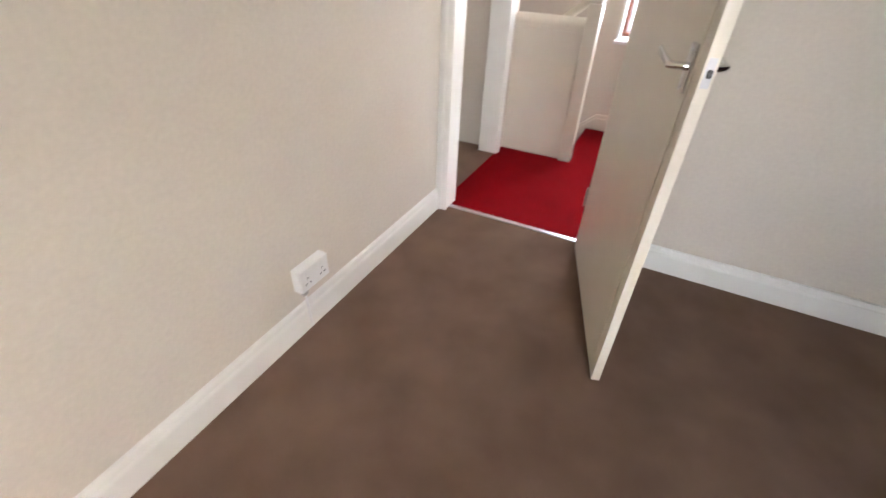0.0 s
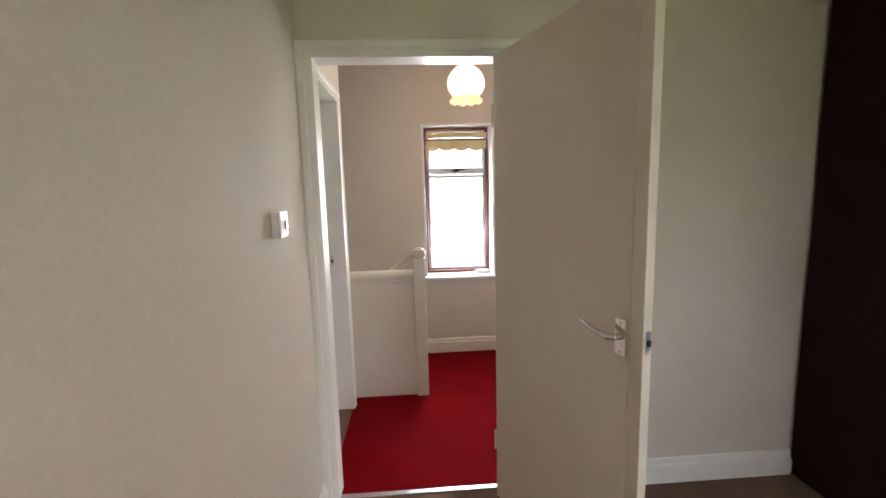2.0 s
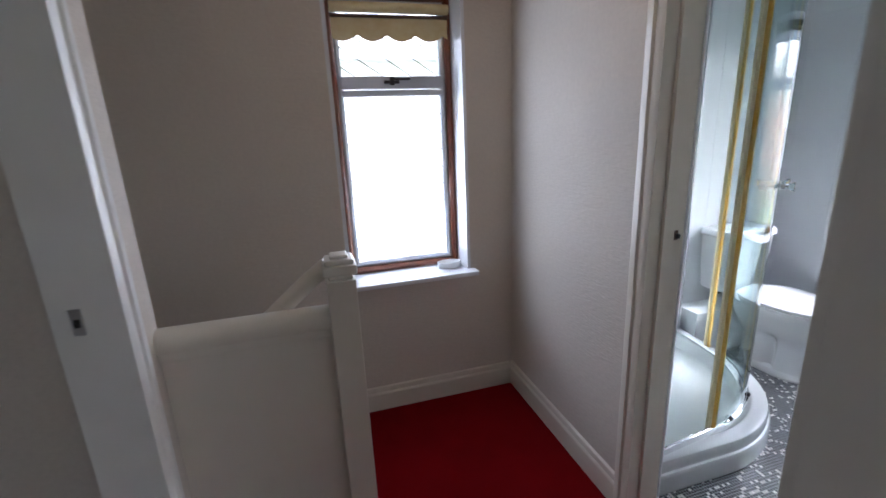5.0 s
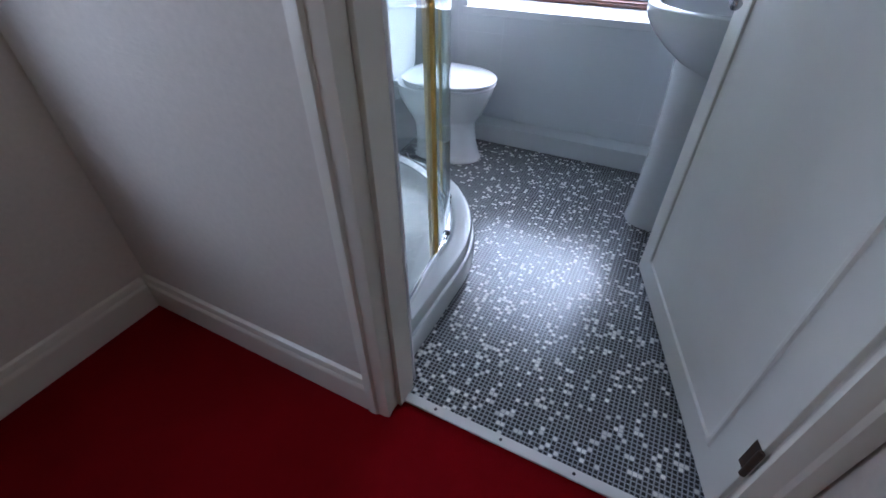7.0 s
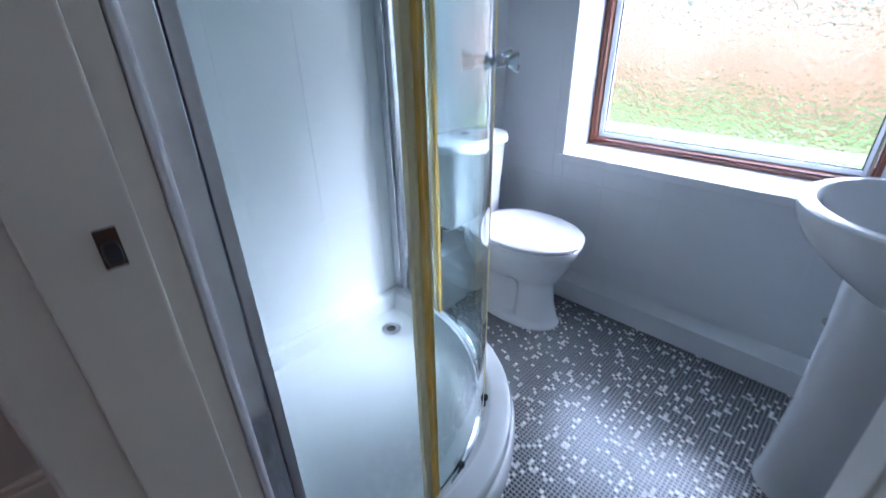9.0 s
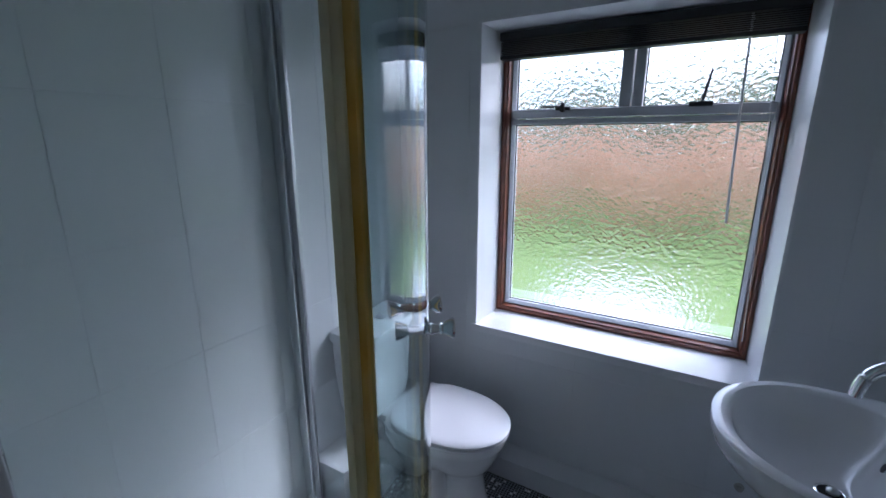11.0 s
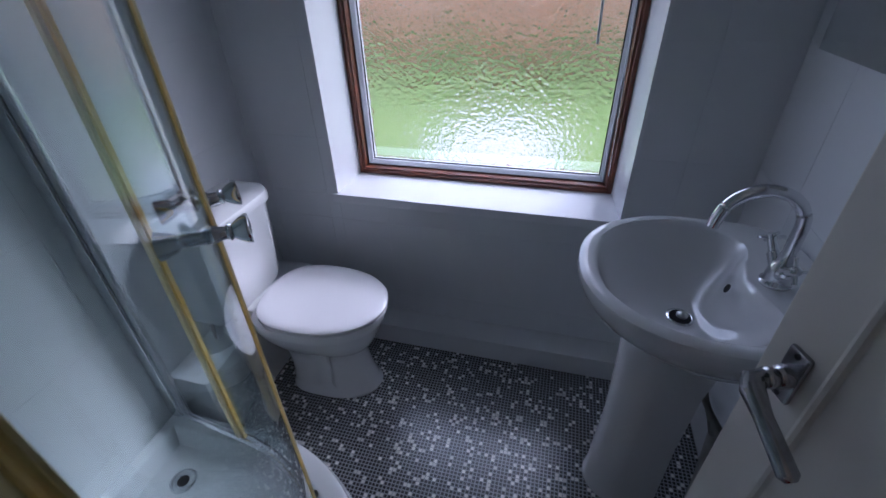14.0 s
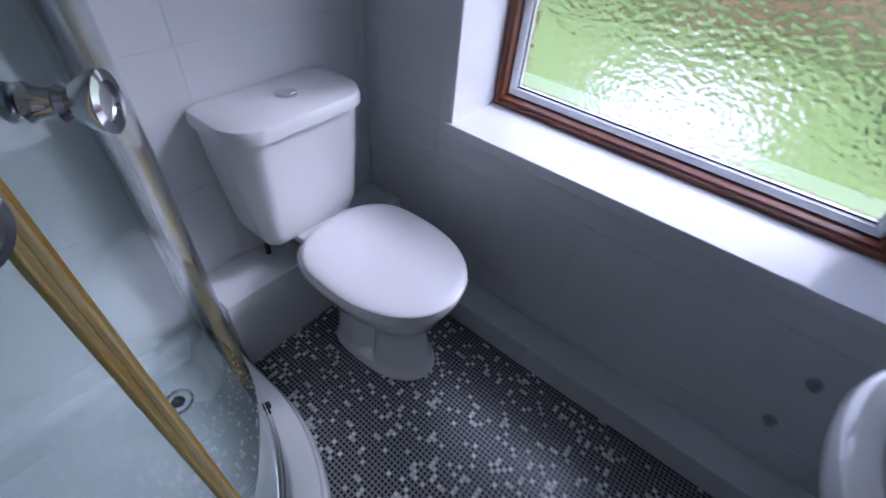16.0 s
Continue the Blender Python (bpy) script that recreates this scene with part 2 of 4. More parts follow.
def smooth(me, limit=math.cos(radians(40))):
    """Shading normals weighted by area: flat faces stay flat, rounded edges stay round, sharp ones sharp."""
    around = [[] for _ in me.vertices]
    for p in me.polygons:
        for v in p.vertices:
            around[v].append(p.index)
    facing = [p.normal.copy() for p in me.polygons]
    area = [max(p.area, 1e-12) for p in me.polygons]
    me.polygons.foreach_set("use_smooth", [True] * len(me.polygons))
    corners = []
    for p in me.polygons:
        for v in p.vertices:
            total = Vector((0, 0, 0))
            for q in around[v]:
                if facing[q].dot(facing[p.index]) > limit:
                    total += facing[q] * area[q]
            corners.append(total.normalized())
    me.normals_split_custom_set(corners)


def mesh_object(name, bm, mat):
    me = bpy.data.meshes.new(name)
    bm.normal_update()
    bm.to_mesh(me)
    bm.free()
    me.materials.append(mat)
    smooth(me)
    return new(name, me)


def thing(name, at, label, category, group="", m=None):
    """An empty at the base of a thing, which its parts hang from."""
    ob = new(name)
    ob.empty_display_size = 0.1
    ob.matrix_world = m if m is not None else Matrix.Translation(at)
    ROOTS[ob.name] = ob.matrix_world.inverted()
    return tagged(ob, label, category, group)


def part(name, bm, mat, parent, label="", local=False):
    """One mesh under a thing or a part; built in world metres, or in the thing's own if local."""
    root = parent
    while root.parent:
        root = root.parent
    if not local and root.name in ROOTS:
        bm.transform(ROOTS[root.name])
    ob = mesh_object(name, bm, mat)
    ob.parent = parent
    return tagged(ob, label)


def structure(name, bm, mat, label, category):
    return tagged(mesh_object(name, bm, mat), label, category, kind="structure")


SKIRT = [(0, 0), (0.020, 0), (0.020, 0.085), (0.017, 0.094), (0.012, 0.100), (0.014, 0.108), (0.010, 0.122), (0, 0.126)]
ARCH = [(0, 0), (0.012, 0), (0.016, 0.012), (0.016, 0.030), (0.022, 0.036), (0.022, 0.056), (0.016, 0.066), (0, 0.068)]

# ---- plan ----
# x = 0: west wall of bedroom and landing; y = 0: bedroom face of the door wall
H = 2.50          # ceilings
N = 1.857         # north walls' inner face
E1, E2 = 1.388, 1.505   # wall between landing and bathroom
E3 = 3.19         # bathroom window wall
S = 0.105         # bathroom and landing south face
DX0, DX1, DH = 0.062, 0.862, 1.995   # bedroom doorway
BY0, BY1 = 0.105, 0.895              # bathroom doorway
WY0, WY1, WZ0, WZ1 = 0.455, 1.505, 0.651, 1.905   # bathroom window
LX0, LX1, LZ0, LZ1 = 0.560, 1.140, 0.690, 1.978   # landing window
OY0, OY1 = 0.20, 0.90                # doorway in the landing's west wall

structure("floor_bedroom", boxes(((-0.12, -3.9, -0.2), (3.1, 0.045, 0))), BROWN_CARPET, "worn taupe brown cut-pile bedroom carpet", "carpet")
structure("floor_landing",
          boxes(((0, 0.046, -0.2), (E1 + 0.055, 1.09, 0)), ((0.475, 1.09, -0.2), (E1 + 0.055, N, 0))), RED_CARPET, "deep red cut-pile landing carpet", "carpet")
structure("floor_bathroom", boxes(((E1 + 0.056, S, -0.2), (E3, N, -0.004))), FLOOR_GROUT, "grey grout bed of the mosaic bathroom floor", "floor")
structure("ceiling", boxes(((-2.9, -4.1, H), (3.6, 2.2, H + 0.15))), CEIL, "white painted ceiling", "ceiling")

structure("wall_bedroom_west", boxes(((-0.12, -3.9, 0), (0, 0, H))), CREAM, "cream wall with fine textured wallpaper", "wall")
structure("wall_door", boxes(((-2.8, 0, 0), (DX0 - 0.03, S, H)), ((DX0 - 0.03, 0, DH + 0.03), (DX1 + 0.03, S, H)), ((DX1 + 0.03, 0, 0), (3.5, S, H))), CREAM,
          "cream papered wall with the bedroom doorway", "wall")
structure("wall_bedroom_east", boxes(((3.0, -3.9, 0), (3.12, 0, H))), CREAM, "cream papered bedroom wall", "wall")
structure("wall_bedroom_south", boxes(((-0.12, -4.0, 0), (1.98, -3.7, H)), ((2.88, -4.0, 0), (3.12, -3.7, H)), ((1.98, -4.0, 0), (2.88, -3.7, 0.85)), ((1.98, -4.0, 1.95), (2.88, -3.7, H))), CREAM,
          "cream papered bedroom wall with a window opening", "wall")
structure("wall_landing_west", boxes(((-0.12, S, 0), (0, OY0 - 0.03, H)), ((-0.12, OY0 - 0.03, DH + 0.03), (0, OY1 + 0.03, H)), ((-0.12, OY1 + 0.03, 0), (0, 1.09, H))), CREAM,
          "cream papered landing wall with an open doorway", "wall")
structure("wall_stairwell_south", boxes(((-2.8, 1.0, -2.7), (-0.12, 1.09, H)), ((-0.12, 1.0, -2.7), (0.475, 1.09, -0.2))), CREAM, "cream papered stairwell wall", "wall")
structure("wall_north", boxes(((-2.8, N, -2.7), (LX0, N + 0.28, H)), ((LX1, N, -2.7), (3.47, N + 0.28, H)), ((LX0, N, -2.7), (LX1, N + 0.28, LZ0)), ((LX0, N, LZ1), (LX1, N + 0.28, H))), CREAM,
          "pinkish cream papered wall with the landing window", "wall")
structure("wall_bathroom_west", boxes(((E1, S, DH + 0.03), (E2, BY1 + 0.03, H)), ((E1, BY1 + 0.03, 0), (E2, N, H))), CREAM, "cream papered partition wall beside the bathroom doorway", "wall")
structure("wall_bathroom_east", boxes(((E3, 0, -2.7), (E3 + 0.28, WY0, H)), ((E3, WY1, -2.7), (E3 + 0.28, N, H)), ((E3, WY0, -2.7), (E3 + 0.28, WY1, WZ0)), ((E3, WY0, WZ1), (E3 + 0.28, WY1, H))), TILE_WHITE,
          "white bathroom wall with the window opening", "wall")
structure("wall_far_room", boxes(((-2.8, S, 0), (-2.7, 1.0, H))), ROOM, "pale plaster wall of the room beyond", "wall")
structure("floor_far_room", boxes(((-2.7, S, -0.2), (-0.001, 1.0, -0.002))), BROWN_CARPET, "beige carpet of the room beyond", "carpet")
structure("wall_stairwell_west", boxes(((-2.9, 1.0, -2.7), (-2.8, 2.1, H))), CREAM, "cream papered end wall of the stairwell", "wall")
structure("floor_hall", boxes(((-2.9, 1.0, -2.8), (1.5, 2.1, -2.65))), RED_CARPET, "red carpet of the hall below", "carpet")
structure("wall_stairwell_east", boxes(((0.475, 1.09, -2.7), (0.575, N, -0.2))), CREAM, "wall under the landing edge", "wall")

# skirtings
structure("baseboard_bedroom_west", sweep([(0, 0, 0), (0, -3.7, 0)], SKIRT), WHITE, "white gloss moulded skirting board", "skirting")
structure("baseboard_bedroom_door_wall", sweep([(2.28, 0, 0), (DX1 + 0.10, 0, 0)][::-1], [(-o, u) for o, u in SKIRT]), WHITE, "white gloss moulded skirting board", "skirting")
structure("baseboard_landing_east", sweep([(E1, BY1 + 0.035, 0), (E1, N, 0)], SKIRT), GLOSS, "cream gloss moulded skirting board", "skirting")
structure("baseboard_landing_north", sweep([(E1 - 0.021, N, 0), (0.535, N, 0), (0.395, N, -0.12), (-2.6, N, -2.5)], SKIRT), GLOSS, "cream gloss skirting that slopes down the stairs", "skirting")


def architrave(name, a, b, top, face, axis, sign, mat):
    """Moulded casing round a doorway from a to b along the wall axis, on the plane at face."""
    rows = [(a, 0, -1, 0), (a, top, -1, 1), (b, top, 1, 1), (b, 0, 1, 0)]
    rings = []
    for u, z, du, dz in rows:
        ring = []
        for out, w in ARCH:
            p, q = u + du * w, z + dz * w
            ring.append((p, face + sign * out, q) if axis == "x" else (face + sign * out, p, q))
        rings.append(ring)
    return structure(name, loft(rings), mat, "moulded gloss-painted door casing", "architrave")


def lining(name, a, b, top, lo, hi, axis, mat):
    bm = bmesh.new()
    for p0, p1, z0, z1 in ((a - 0.03, a, 0, top), (b, b + 0.03, 0, top), (a - 0.03, b + 0.03, top, top + 0.03)):
        if axis == "x":
            box(bm, (p0, lo, z0), (p1, hi, z1), 0.003)
        else:
            box(bm, (lo, p0, z0), (hi, p1, z1), 0.003)
    return structure(name, bm, mat, "gloss-painted door lining", "door frame")


lining("door_1_lining", DX0, DX1, DH, -0.003, S + 0.003, "x", WHITE)
architrave("trim_bedroom_door", DX0 + 0.004, DX1 - 0.004, DH - 0.004, -0.001, "x", -1, WHITE)
architrave("trim_bedroom_door_landing_side", DX0, DX1, DH, S + 0.001, "x", 1, WHITE)
lining("door_2_lining", BY0 - 0.0, BY1, DH, E1 - 0.003, E2 + 0.003, "y", GLOSS)
architrave("trim_bathroom_door", BY0 + 0.07, BY1, DH, E1 - 0.001, "y", -1, GLOSS)
structure("trim_bathroom_door_stop", boxes(((E1 + 0.03, BY1 - 0.014, 0), (E2 - 0.02, BY1 - 0.0005, DH)), bevel=0.003), GLOSS, "white door stop bead", "door stop")
structure("trim_bathroom_jamb_bead", boxes(((E2 + 0.0035, BY1 - 0.004, 0), (E2 + 0.013, BY1 + 0.016, DH)), bevel=0.004), SILL, "narrow white bead on the bathroom jamb", "bead")
lining("door_3_lining", OY0, OY1, DH, -0.123, 0.003, "y", WHITE)
architrave("trim_far_room_door", OY0, OY1, DH, 0.001, "y", 1, WHITE)
structure("trim_threshold_bedroom", boxes(((DX0, 0.030, 0), (DX1, 0.058, 0.006)), bevel=0.003), SATIN, "thin metal carpet joining strip", "threshold")
structure("trim_threshold_bathroom", boxes(((E1 + 0.045, BY0, 0), (E1 + 0.075, BY1, 0.010)), bevel=0.004), WHITE, "white threshold strip with screws", "threshold")


def rect_x(x, y0, y1, z0, z1):
    return [(x, y0, z0), (x, y1, z0), (x, y1, z1), (x, y0, z1)]


def rect_y(y, x0, x1, z0, z1):
    return [(x0, y, z0), (x1, y, z0), (x1, y, z1), (x0, y, z1)]


def ring_frame(*rects):
    """A frame whose cross-section runs through the given rectangles and back to the first."""
    return loft([*rects, rects[0]], caps=False)


# ---- bathroom window ----
window = thing("window_1", (3.38, 0.98, 0.66), "bathroom window with brown wooden frame and rain-pattern glass", "window")
window["kind"] = "structure"
part("reveal", ring_frame(rect_x(E3 - 0.006, WY0 - 0.0, WY1 + 0.0, WZ0 + 0.004, WZ1), rect_x(3.365, 0.478, 1.480, 0.676, 1.885),
                          rect_x(3.365, 0.40, 1.56, 0.60, 1.96), rect_x(E3 + 0.01, 0.40, 1.56, 0.60, 1.96)), SILL, window, "white painted window reveal")
part("window_sill", boxes(((E3 - 0.016, WY0 - 0.02, WZ0 - 0.028), (E3 - 0.004, WY1 + 0.02, WZ0 + 0.006)), bevel=0.004), SILL, window, "white gloss sill edge")
part("window_frame", ring_frame(rect_x(3.352, 0.478, 1.480, 0.676, 1.885), rect_x(3.350, 0.490, 1.468, 0.688, 1.873), rect_x(3.358, 0.494, 1.464, 0.692, 1.869),
                                rect_x(3.358, 0.500, 1.458, 0.698, 1.863), rect_x(3.372, 0.506, 1.452, 0.704, 1.857), rect_x(3.475, 0.506, 1.452, 0.704, 1.857),
                                rect_x(3.475, 0.478, 1.480, 0.676, 1.885)), WOOD, window, "red-brown stained wooden frame")
part("sash_frame", ring_frame(rect_x(3.385, 0.507, 1.451, 0.705, 1.856), rect_x(3.378, 0.512, 1.446, 0.710, 1.851), rect_x(3.392, 0.524, 1.434, 0.722, 1.839),
                              rect_x(3.43, 0.524, 1.434, 0.722, 1.839), rect_x(3.43, 0.507, 1.451, 0.705, 1.856)), UPVC, window, "grey metal inner frame")
part("transom", boxes(((3.376, 0.52, 1.530), (3.43, 1.44, 1.552)), ((3.372, 0.52, 1.556), (3.43, 1.44, 1.590)), bevel=0.004), UPVC, window)
part("mullion", boxes(((3.374, 0.928, 1.59), (3.43, 0.966, 1.842)), ((3.374, 0.972, 1.59), (3.43, 1.012, 1.842)), bevel=0.004), UPVC, window)
for y0, y1, z0, z1 in ((0.520, 1.438, 0.718, 1.534), (0.520, 0.932, 1.586, 1.842), (1.008, 1.438, 1.586, 1.842)):
    pane = part("pane", boxes(((3.408, y0, z0), (3.413, y1, z1))), OBSCURE, window, "rain-pattern obscure glass")
    pane.visible_shadow = False
    part("gasket", ring_frame(rect_x(3.4065, y0 + 0.003, y1 - 0.003, z0 + 0.003, z1 - 0.003), rect_x(3.4065, y0 + 0.008, y1 - 0.008, z0 + 0.008, z1 - 0.008),
                              rect_x(3.4075, y0 + 0.008, y1 - 0.008, z0 + 0.008, z1 - 0.008), rect_x(3.4075, y0 + 0.003, y1 - 0.003, z0 + 0.003, z1 - 0.003)), BLACK, window)
catch = part("window_catch", boxes(((3.355, 1.19, 1.583), (3.374, 1.25, 1.597)), ((3.345, 1.212, 1.575), (3.362, 1.228, 1.612)), ((3.352, 1.228, 1.594), (3.362, 1.31, 1.602)), bevel=0.003), IRON, window, "dark metal casement catch")
stay = part("window_stay", boxes(((3.352, 0.70, 1.582), (3.374, 0.775, 1.598)), bevel=0.003), IRON, window, "dark metal stay with raised peg")
part("peg", tube([(3.358, 0.735, 1.595), (3.350, 0.725, 1.65), (3.345, 0.716, 1.70)], [0.006, 0.005, 0.0035], 8), IRON, stay)

blind = thing("venetian_blind", (3.31, 0.98, 1.79), "dark venetian blind drawn up at the window top", "blind")
part("headrail", boxes(((3.285, 0.485, 1.852), (3.335, 1.472, 1.884)), bevel=0.003), BLACK, blind)
for k in range(8):
    part("slat", boxes(((3.288, 0.488, 1.800 + k * 0.0062), (3.333, 1.469, 1.8022 + k * 0.0062))), BLACK, blind)
part("bottom_rail", boxes(((3.286, 0.487, 1.782), (3.335, 1.470, 1.797)), bevel=0.004), BLACK, blind)
part("wand", tube([(3.30, 0.628, 1.85), (3.298, 0.622, 1.55), (3.296, 0.612, 1.19)], 0.004, 8), PLASTIC, blind, "white plastic tilt wand")
part("cord", tube([(3.31, 0.56, 1.85), (3.345, 0.515, 1.2), (3.345, 0.50, 0.75)], 0.0014, 6), PLASTIC, blind, "thin white lift cord")

# ---- landing window ----
lwin = thing("window_2", (0.85, 1.97, 0.7), "landing window with brown wooden frame and wired glass", "window")
lwin["kind"] = "structure"
part("reveal", ring_frame(rect_y(N - 0.004, LX0, LX1, LZ0 + 0.004, LZ1), rect_y(1.972, 0.566, 1.122, 0.708, 1.974), rect_y(1.972, 0.50, 1.2, 0.62, 2.04), rect_y(N + 0.01, 0.50, 1.2, 0.62, 2.04)), SILL, lwin, "white painted window reveal")
part("window_sill", boxes(((0.535, 1.795, 0.672), (1.182, N + 0.004, 0.696)), bevel=0.006), SILL, lwin, "white gloss window sill")
part("window_frame", ring_frame(rect_y(1.956, 0.566, 1.122, 0.708, 1.974), rect_y(1.953, 0.578, 1.110, 0.722, 1.962), rect_y(1.966, 0.590, 1.098, 0.734, 1.950), rect_y(2.03, 0.590, 1.098, 0.734, 1.950), rect_y(2.03, 0.566, 1.122, 0.708, 1.974)), WOOD, lwin, "red-brown stained wooden frame")
part("sash_frame", ring_frame(rect_y(1.985, 0.591, 1.097, 0.735, 1.949), rect_y(1.980, 0.600, 1.088, 0.744, 1.940), rect_y(1.992, 0.614, 1.074, 0.758, 1.926), rect_y(2.03, 0.614, 1.074, 0.758, 1.926), rect_y(2.03, 0.591, 1.097, 0.735, 1.949)), UPVC, lwin, "grey-white inner frame")
part("transom", boxes(((0.605, 1.975, 1.545), (1.083, 2.03, 1.572)), ((0.605, 1.970, 1.577), (1.083, 2.03, 1.632)), bevel=0.004), UPVC, lwin)
part("window_catch", boxes(((0.80, 1.955, 1.598), (0.87, 1.972, 1.612)), ((0.825, 1.945, 1.590), (0.845, 1.962, 1.625)), ((0.845, 1.95, 1.612), (0.92, 1.96, 1.622)), bevel=0.003), IRON, lwin, "dark metal casement catch")
for z0, z1 in ((0.752, 1.550), (1.628, 1.932)):
    pane = part("pane", boxes(((0.608, 2.008, z0), (1.08, 2.013, z1))), PANE, lwin, "clear wired glass")
    pane.visible_shadow = False
for k in range(-5, 16):
    c = 0.78 + k * 0.085
    x0, x1 = 0.612, 1.076
    za, zb = c + 0.30, c
    for lo, hi in ((0.756, 1.546), (1.632, 1.928)):
        a, b = min(max(za, lo), hi), min(max(zb, lo), hi)
        if a - b > 0.03:
            xa, xb = x0 + (za - a) / 0.30 * (x1 - x0), x0 + (za - b) / 0.30 * (x1 - x0)
            part("wire", tube([(xa, 2.006, a), (xb, 2.006, b)], 0.0024, 5), BLACK, lwin)
    part("wire_end", boxes(((x0 - 0.001, 2.002, min(max(za, 0.77), 1.92) - 0.004), (x0 + 0.008, 2.006, min(max(za, 0.77), 1.92) + 0.002))), IRON, lwin)

valance = thing("window_valance", (0.85, 1.94, 1.78), "cream roller blind with a scalloped fringe", "blind")
bm = bmesh.new()
n = 60
for y in (1.944, 1.946):
    top = [bm.verts.new((0.585 + 0.52 * i / n, y, 1.872)) for i in range(n + 1)]
    mid = [bm.verts.new((0.585 + 0.52 * i / n, y - 0.004 * math.sin(i * 0.5), 1.82)) for i in range(n + 1)]
    bot = [bm.verts.new((0.585 + 0.52 * i / n, y, 1.800 - 0.028 * abs(math.sin(i / n * 4.0 * math.pi + 0.5)) ** 0.8)) for i in range(n + 1)]
    for i in range(n):
        bm.faces.new((top[i], top[i + 1], mid[i + 1], mid[i]))
        bm.faces.new((mid[i], mid[i + 1], bot[i + 1], bot[i]))
part("scalloped_fringe", bm, FABRIC, valance, "yellowish cream scalloped fringe")
part("roller", tube([(0.582, 1.935, 1.905), (1.106, 1.935, 1.905)], 0.022, 16), FABRIC, valance)
part("bottom_lath", boxes(((0.583, 1.936, 1.866), (1.106, 1.943, 1.880)), bevel=0.002), RUST, valance, "thin brown lath")

dish = thing("soap_dish", (1.06, 1.915, 0.696), "small white dish on the landing sill", "dish")
part("bowl", turned((1.06, 1.915, 0.696), [(0.0, 0.0), (0.040, 0.0), (0.047, 0.006), (0.051, 0.033), (0.048, 0.034), (0.040, 0.014), (0.0, 0.012)], 24, sx=1.25, sy=0.75), PLASTIC, dish)

# ---- bedroom ----
A = math.atan2(-0.82, 0.245)
door = thing("door_1", (0, 0, 0), "cream flush bedroom door standing open into the room", "door", m=pose(0.803, -0.03, 0, 0, 0, math.degrees(A)))
door["kind"] = "structure"
L = 0.836
part("leaf", boxes(((0, 0, 0.012), (L, 0.030, 1.985)), bevel=0.003), GLOSS, door, local=True)
part("facing_panel", boxes(((0.03, -0.003, 0.10), (L - 0.045, 0.0005, 1.925)), bevel=0.003), GLOSS, door, "flat hardboard facing panel", local=True)
part("facing_panel", boxes(((0.03, 0.0295, 0.10), (L - 0.045, 0.033, 1.925)), bevel=0.003), GLOSS, door, "flat hardboard facing panel", local=True)
part("latch_plate", boxes(((L - 0.0005, 0.006, 1.005), (L + 0.0015, 0.024, 1.068)), bevel=0.001), SATIN, door, "chrome latch plate", local=True)
part("latch_bolt", boxes(((L, 0.010, 1.027), (L + 0.010, 0.020, 1.045)), bevel=0.003), IRON, door, local=True)
for side in (-1, 1):
    y = -0.003 if side < 0 else 0.033
    hx = L - 0.072
    handle = part("door_handle", boxes(((hx - 0.021, min(y, y + side * 0.007), 0.978), (hx + 0.021, max(y, y + side * 0.007), 1.085)), bevel=0.003), CHROME, door, "chrome lever handle on a back plate", local=True)
    part("lever", tube([(hx, y, 1.035), (hx, y + side * 0.030, 1.035), (hx - 0.012, y + side * 0.043, 1.035), (hx - 0.05, y + side * 0.046, 1.040), (hx - 0.105, y + side * 0.046, 1.052), (hx - 0.118, y + side * 0.043, 1.055)],
                       [0.010, 0.009, 0.0095, 0.008, 0.0065, 0.004], 12), CHROME, handle, local=True)
    for z in (0.990, 1.073):
        part("screw", turned((hx, y + side * 0.0068, z), [(0.004, 0), (0.004, 0.0012), (0.002, 0.0016)], 10, axis=(0, side, 0)), SATIN, handle, local=True)
for z in (0.25, 1.70):
    part("hinge", turned((0.0, -0.004, z), [(0.006, 0), (0.006, 0.09), (0.004, 0.094)], 10), GLOSS, door, "painted butt hinge", local=True)

wardrobe = thing("wardrobe", (2.28, -0.9, 0), "tall dark mahogany wardrobe against the bedroom wall", "wardrobe")
# the unseen southern length is added to shade the door wall
part("carcass", boxes(((2.30, -2.525, 0.0), (2.98, -0.012, 2.35)), bevel=0.004), WARDROBE_WOOD, wardrobe)
part("plinth", boxes(((2.292, -2.525, 0), (2.3005, -0.012, 0.075)), bevel=0.002), WARDROBE_WOOD, wardrobe)
for k in range(4):
    y0 = -2.522 + k * 0.627
    leaf = part("wardrobe_door", boxes(((2.278, y0 + 0.002, 0.08), (2.2995, y0 + 0.625, 2.345)), bevel=0.003), WARDROBE_WOOD, wardrobe)
    part("knob", turned((2.278, y0 + 0.06, 1.05), [(0.006, 0), (0.007, 0.012), (0.014, 0.018), (0.013, 0.026), (0.004, 0.03)], 14, axis=(-1, 0, 0)), IRON, leaf)

switch = thing("light_switch", (0, -0.427, 1.305), "white plastic single light switch on the bedroom wall", "light switch")
part("plate", boxes(((0.022, -0.472, 1.306), (0.032, -0.385, 1.394)), bevel=0.004), PLASTIC, switch)
part("back_box", boxes(((0.0005, -0.470, 1.308), (0.0218, -0.387, 1.392)), bevel=0.004), PLASTIC, switch)
part("rocker", boxes(((0.0315, -0.435, 1.334), (0.040, -0.421, 1.364)), bevel=0.003), CHROME, switch)
for y in (-0.459, -0.398):
    part("screw", turned((0.0318, y, 1.350), [(0.003, 0), (0.003, 0.0008), (0.001, 0.001)], 8, axis=(1, 0, 0)), SATIN, switch)

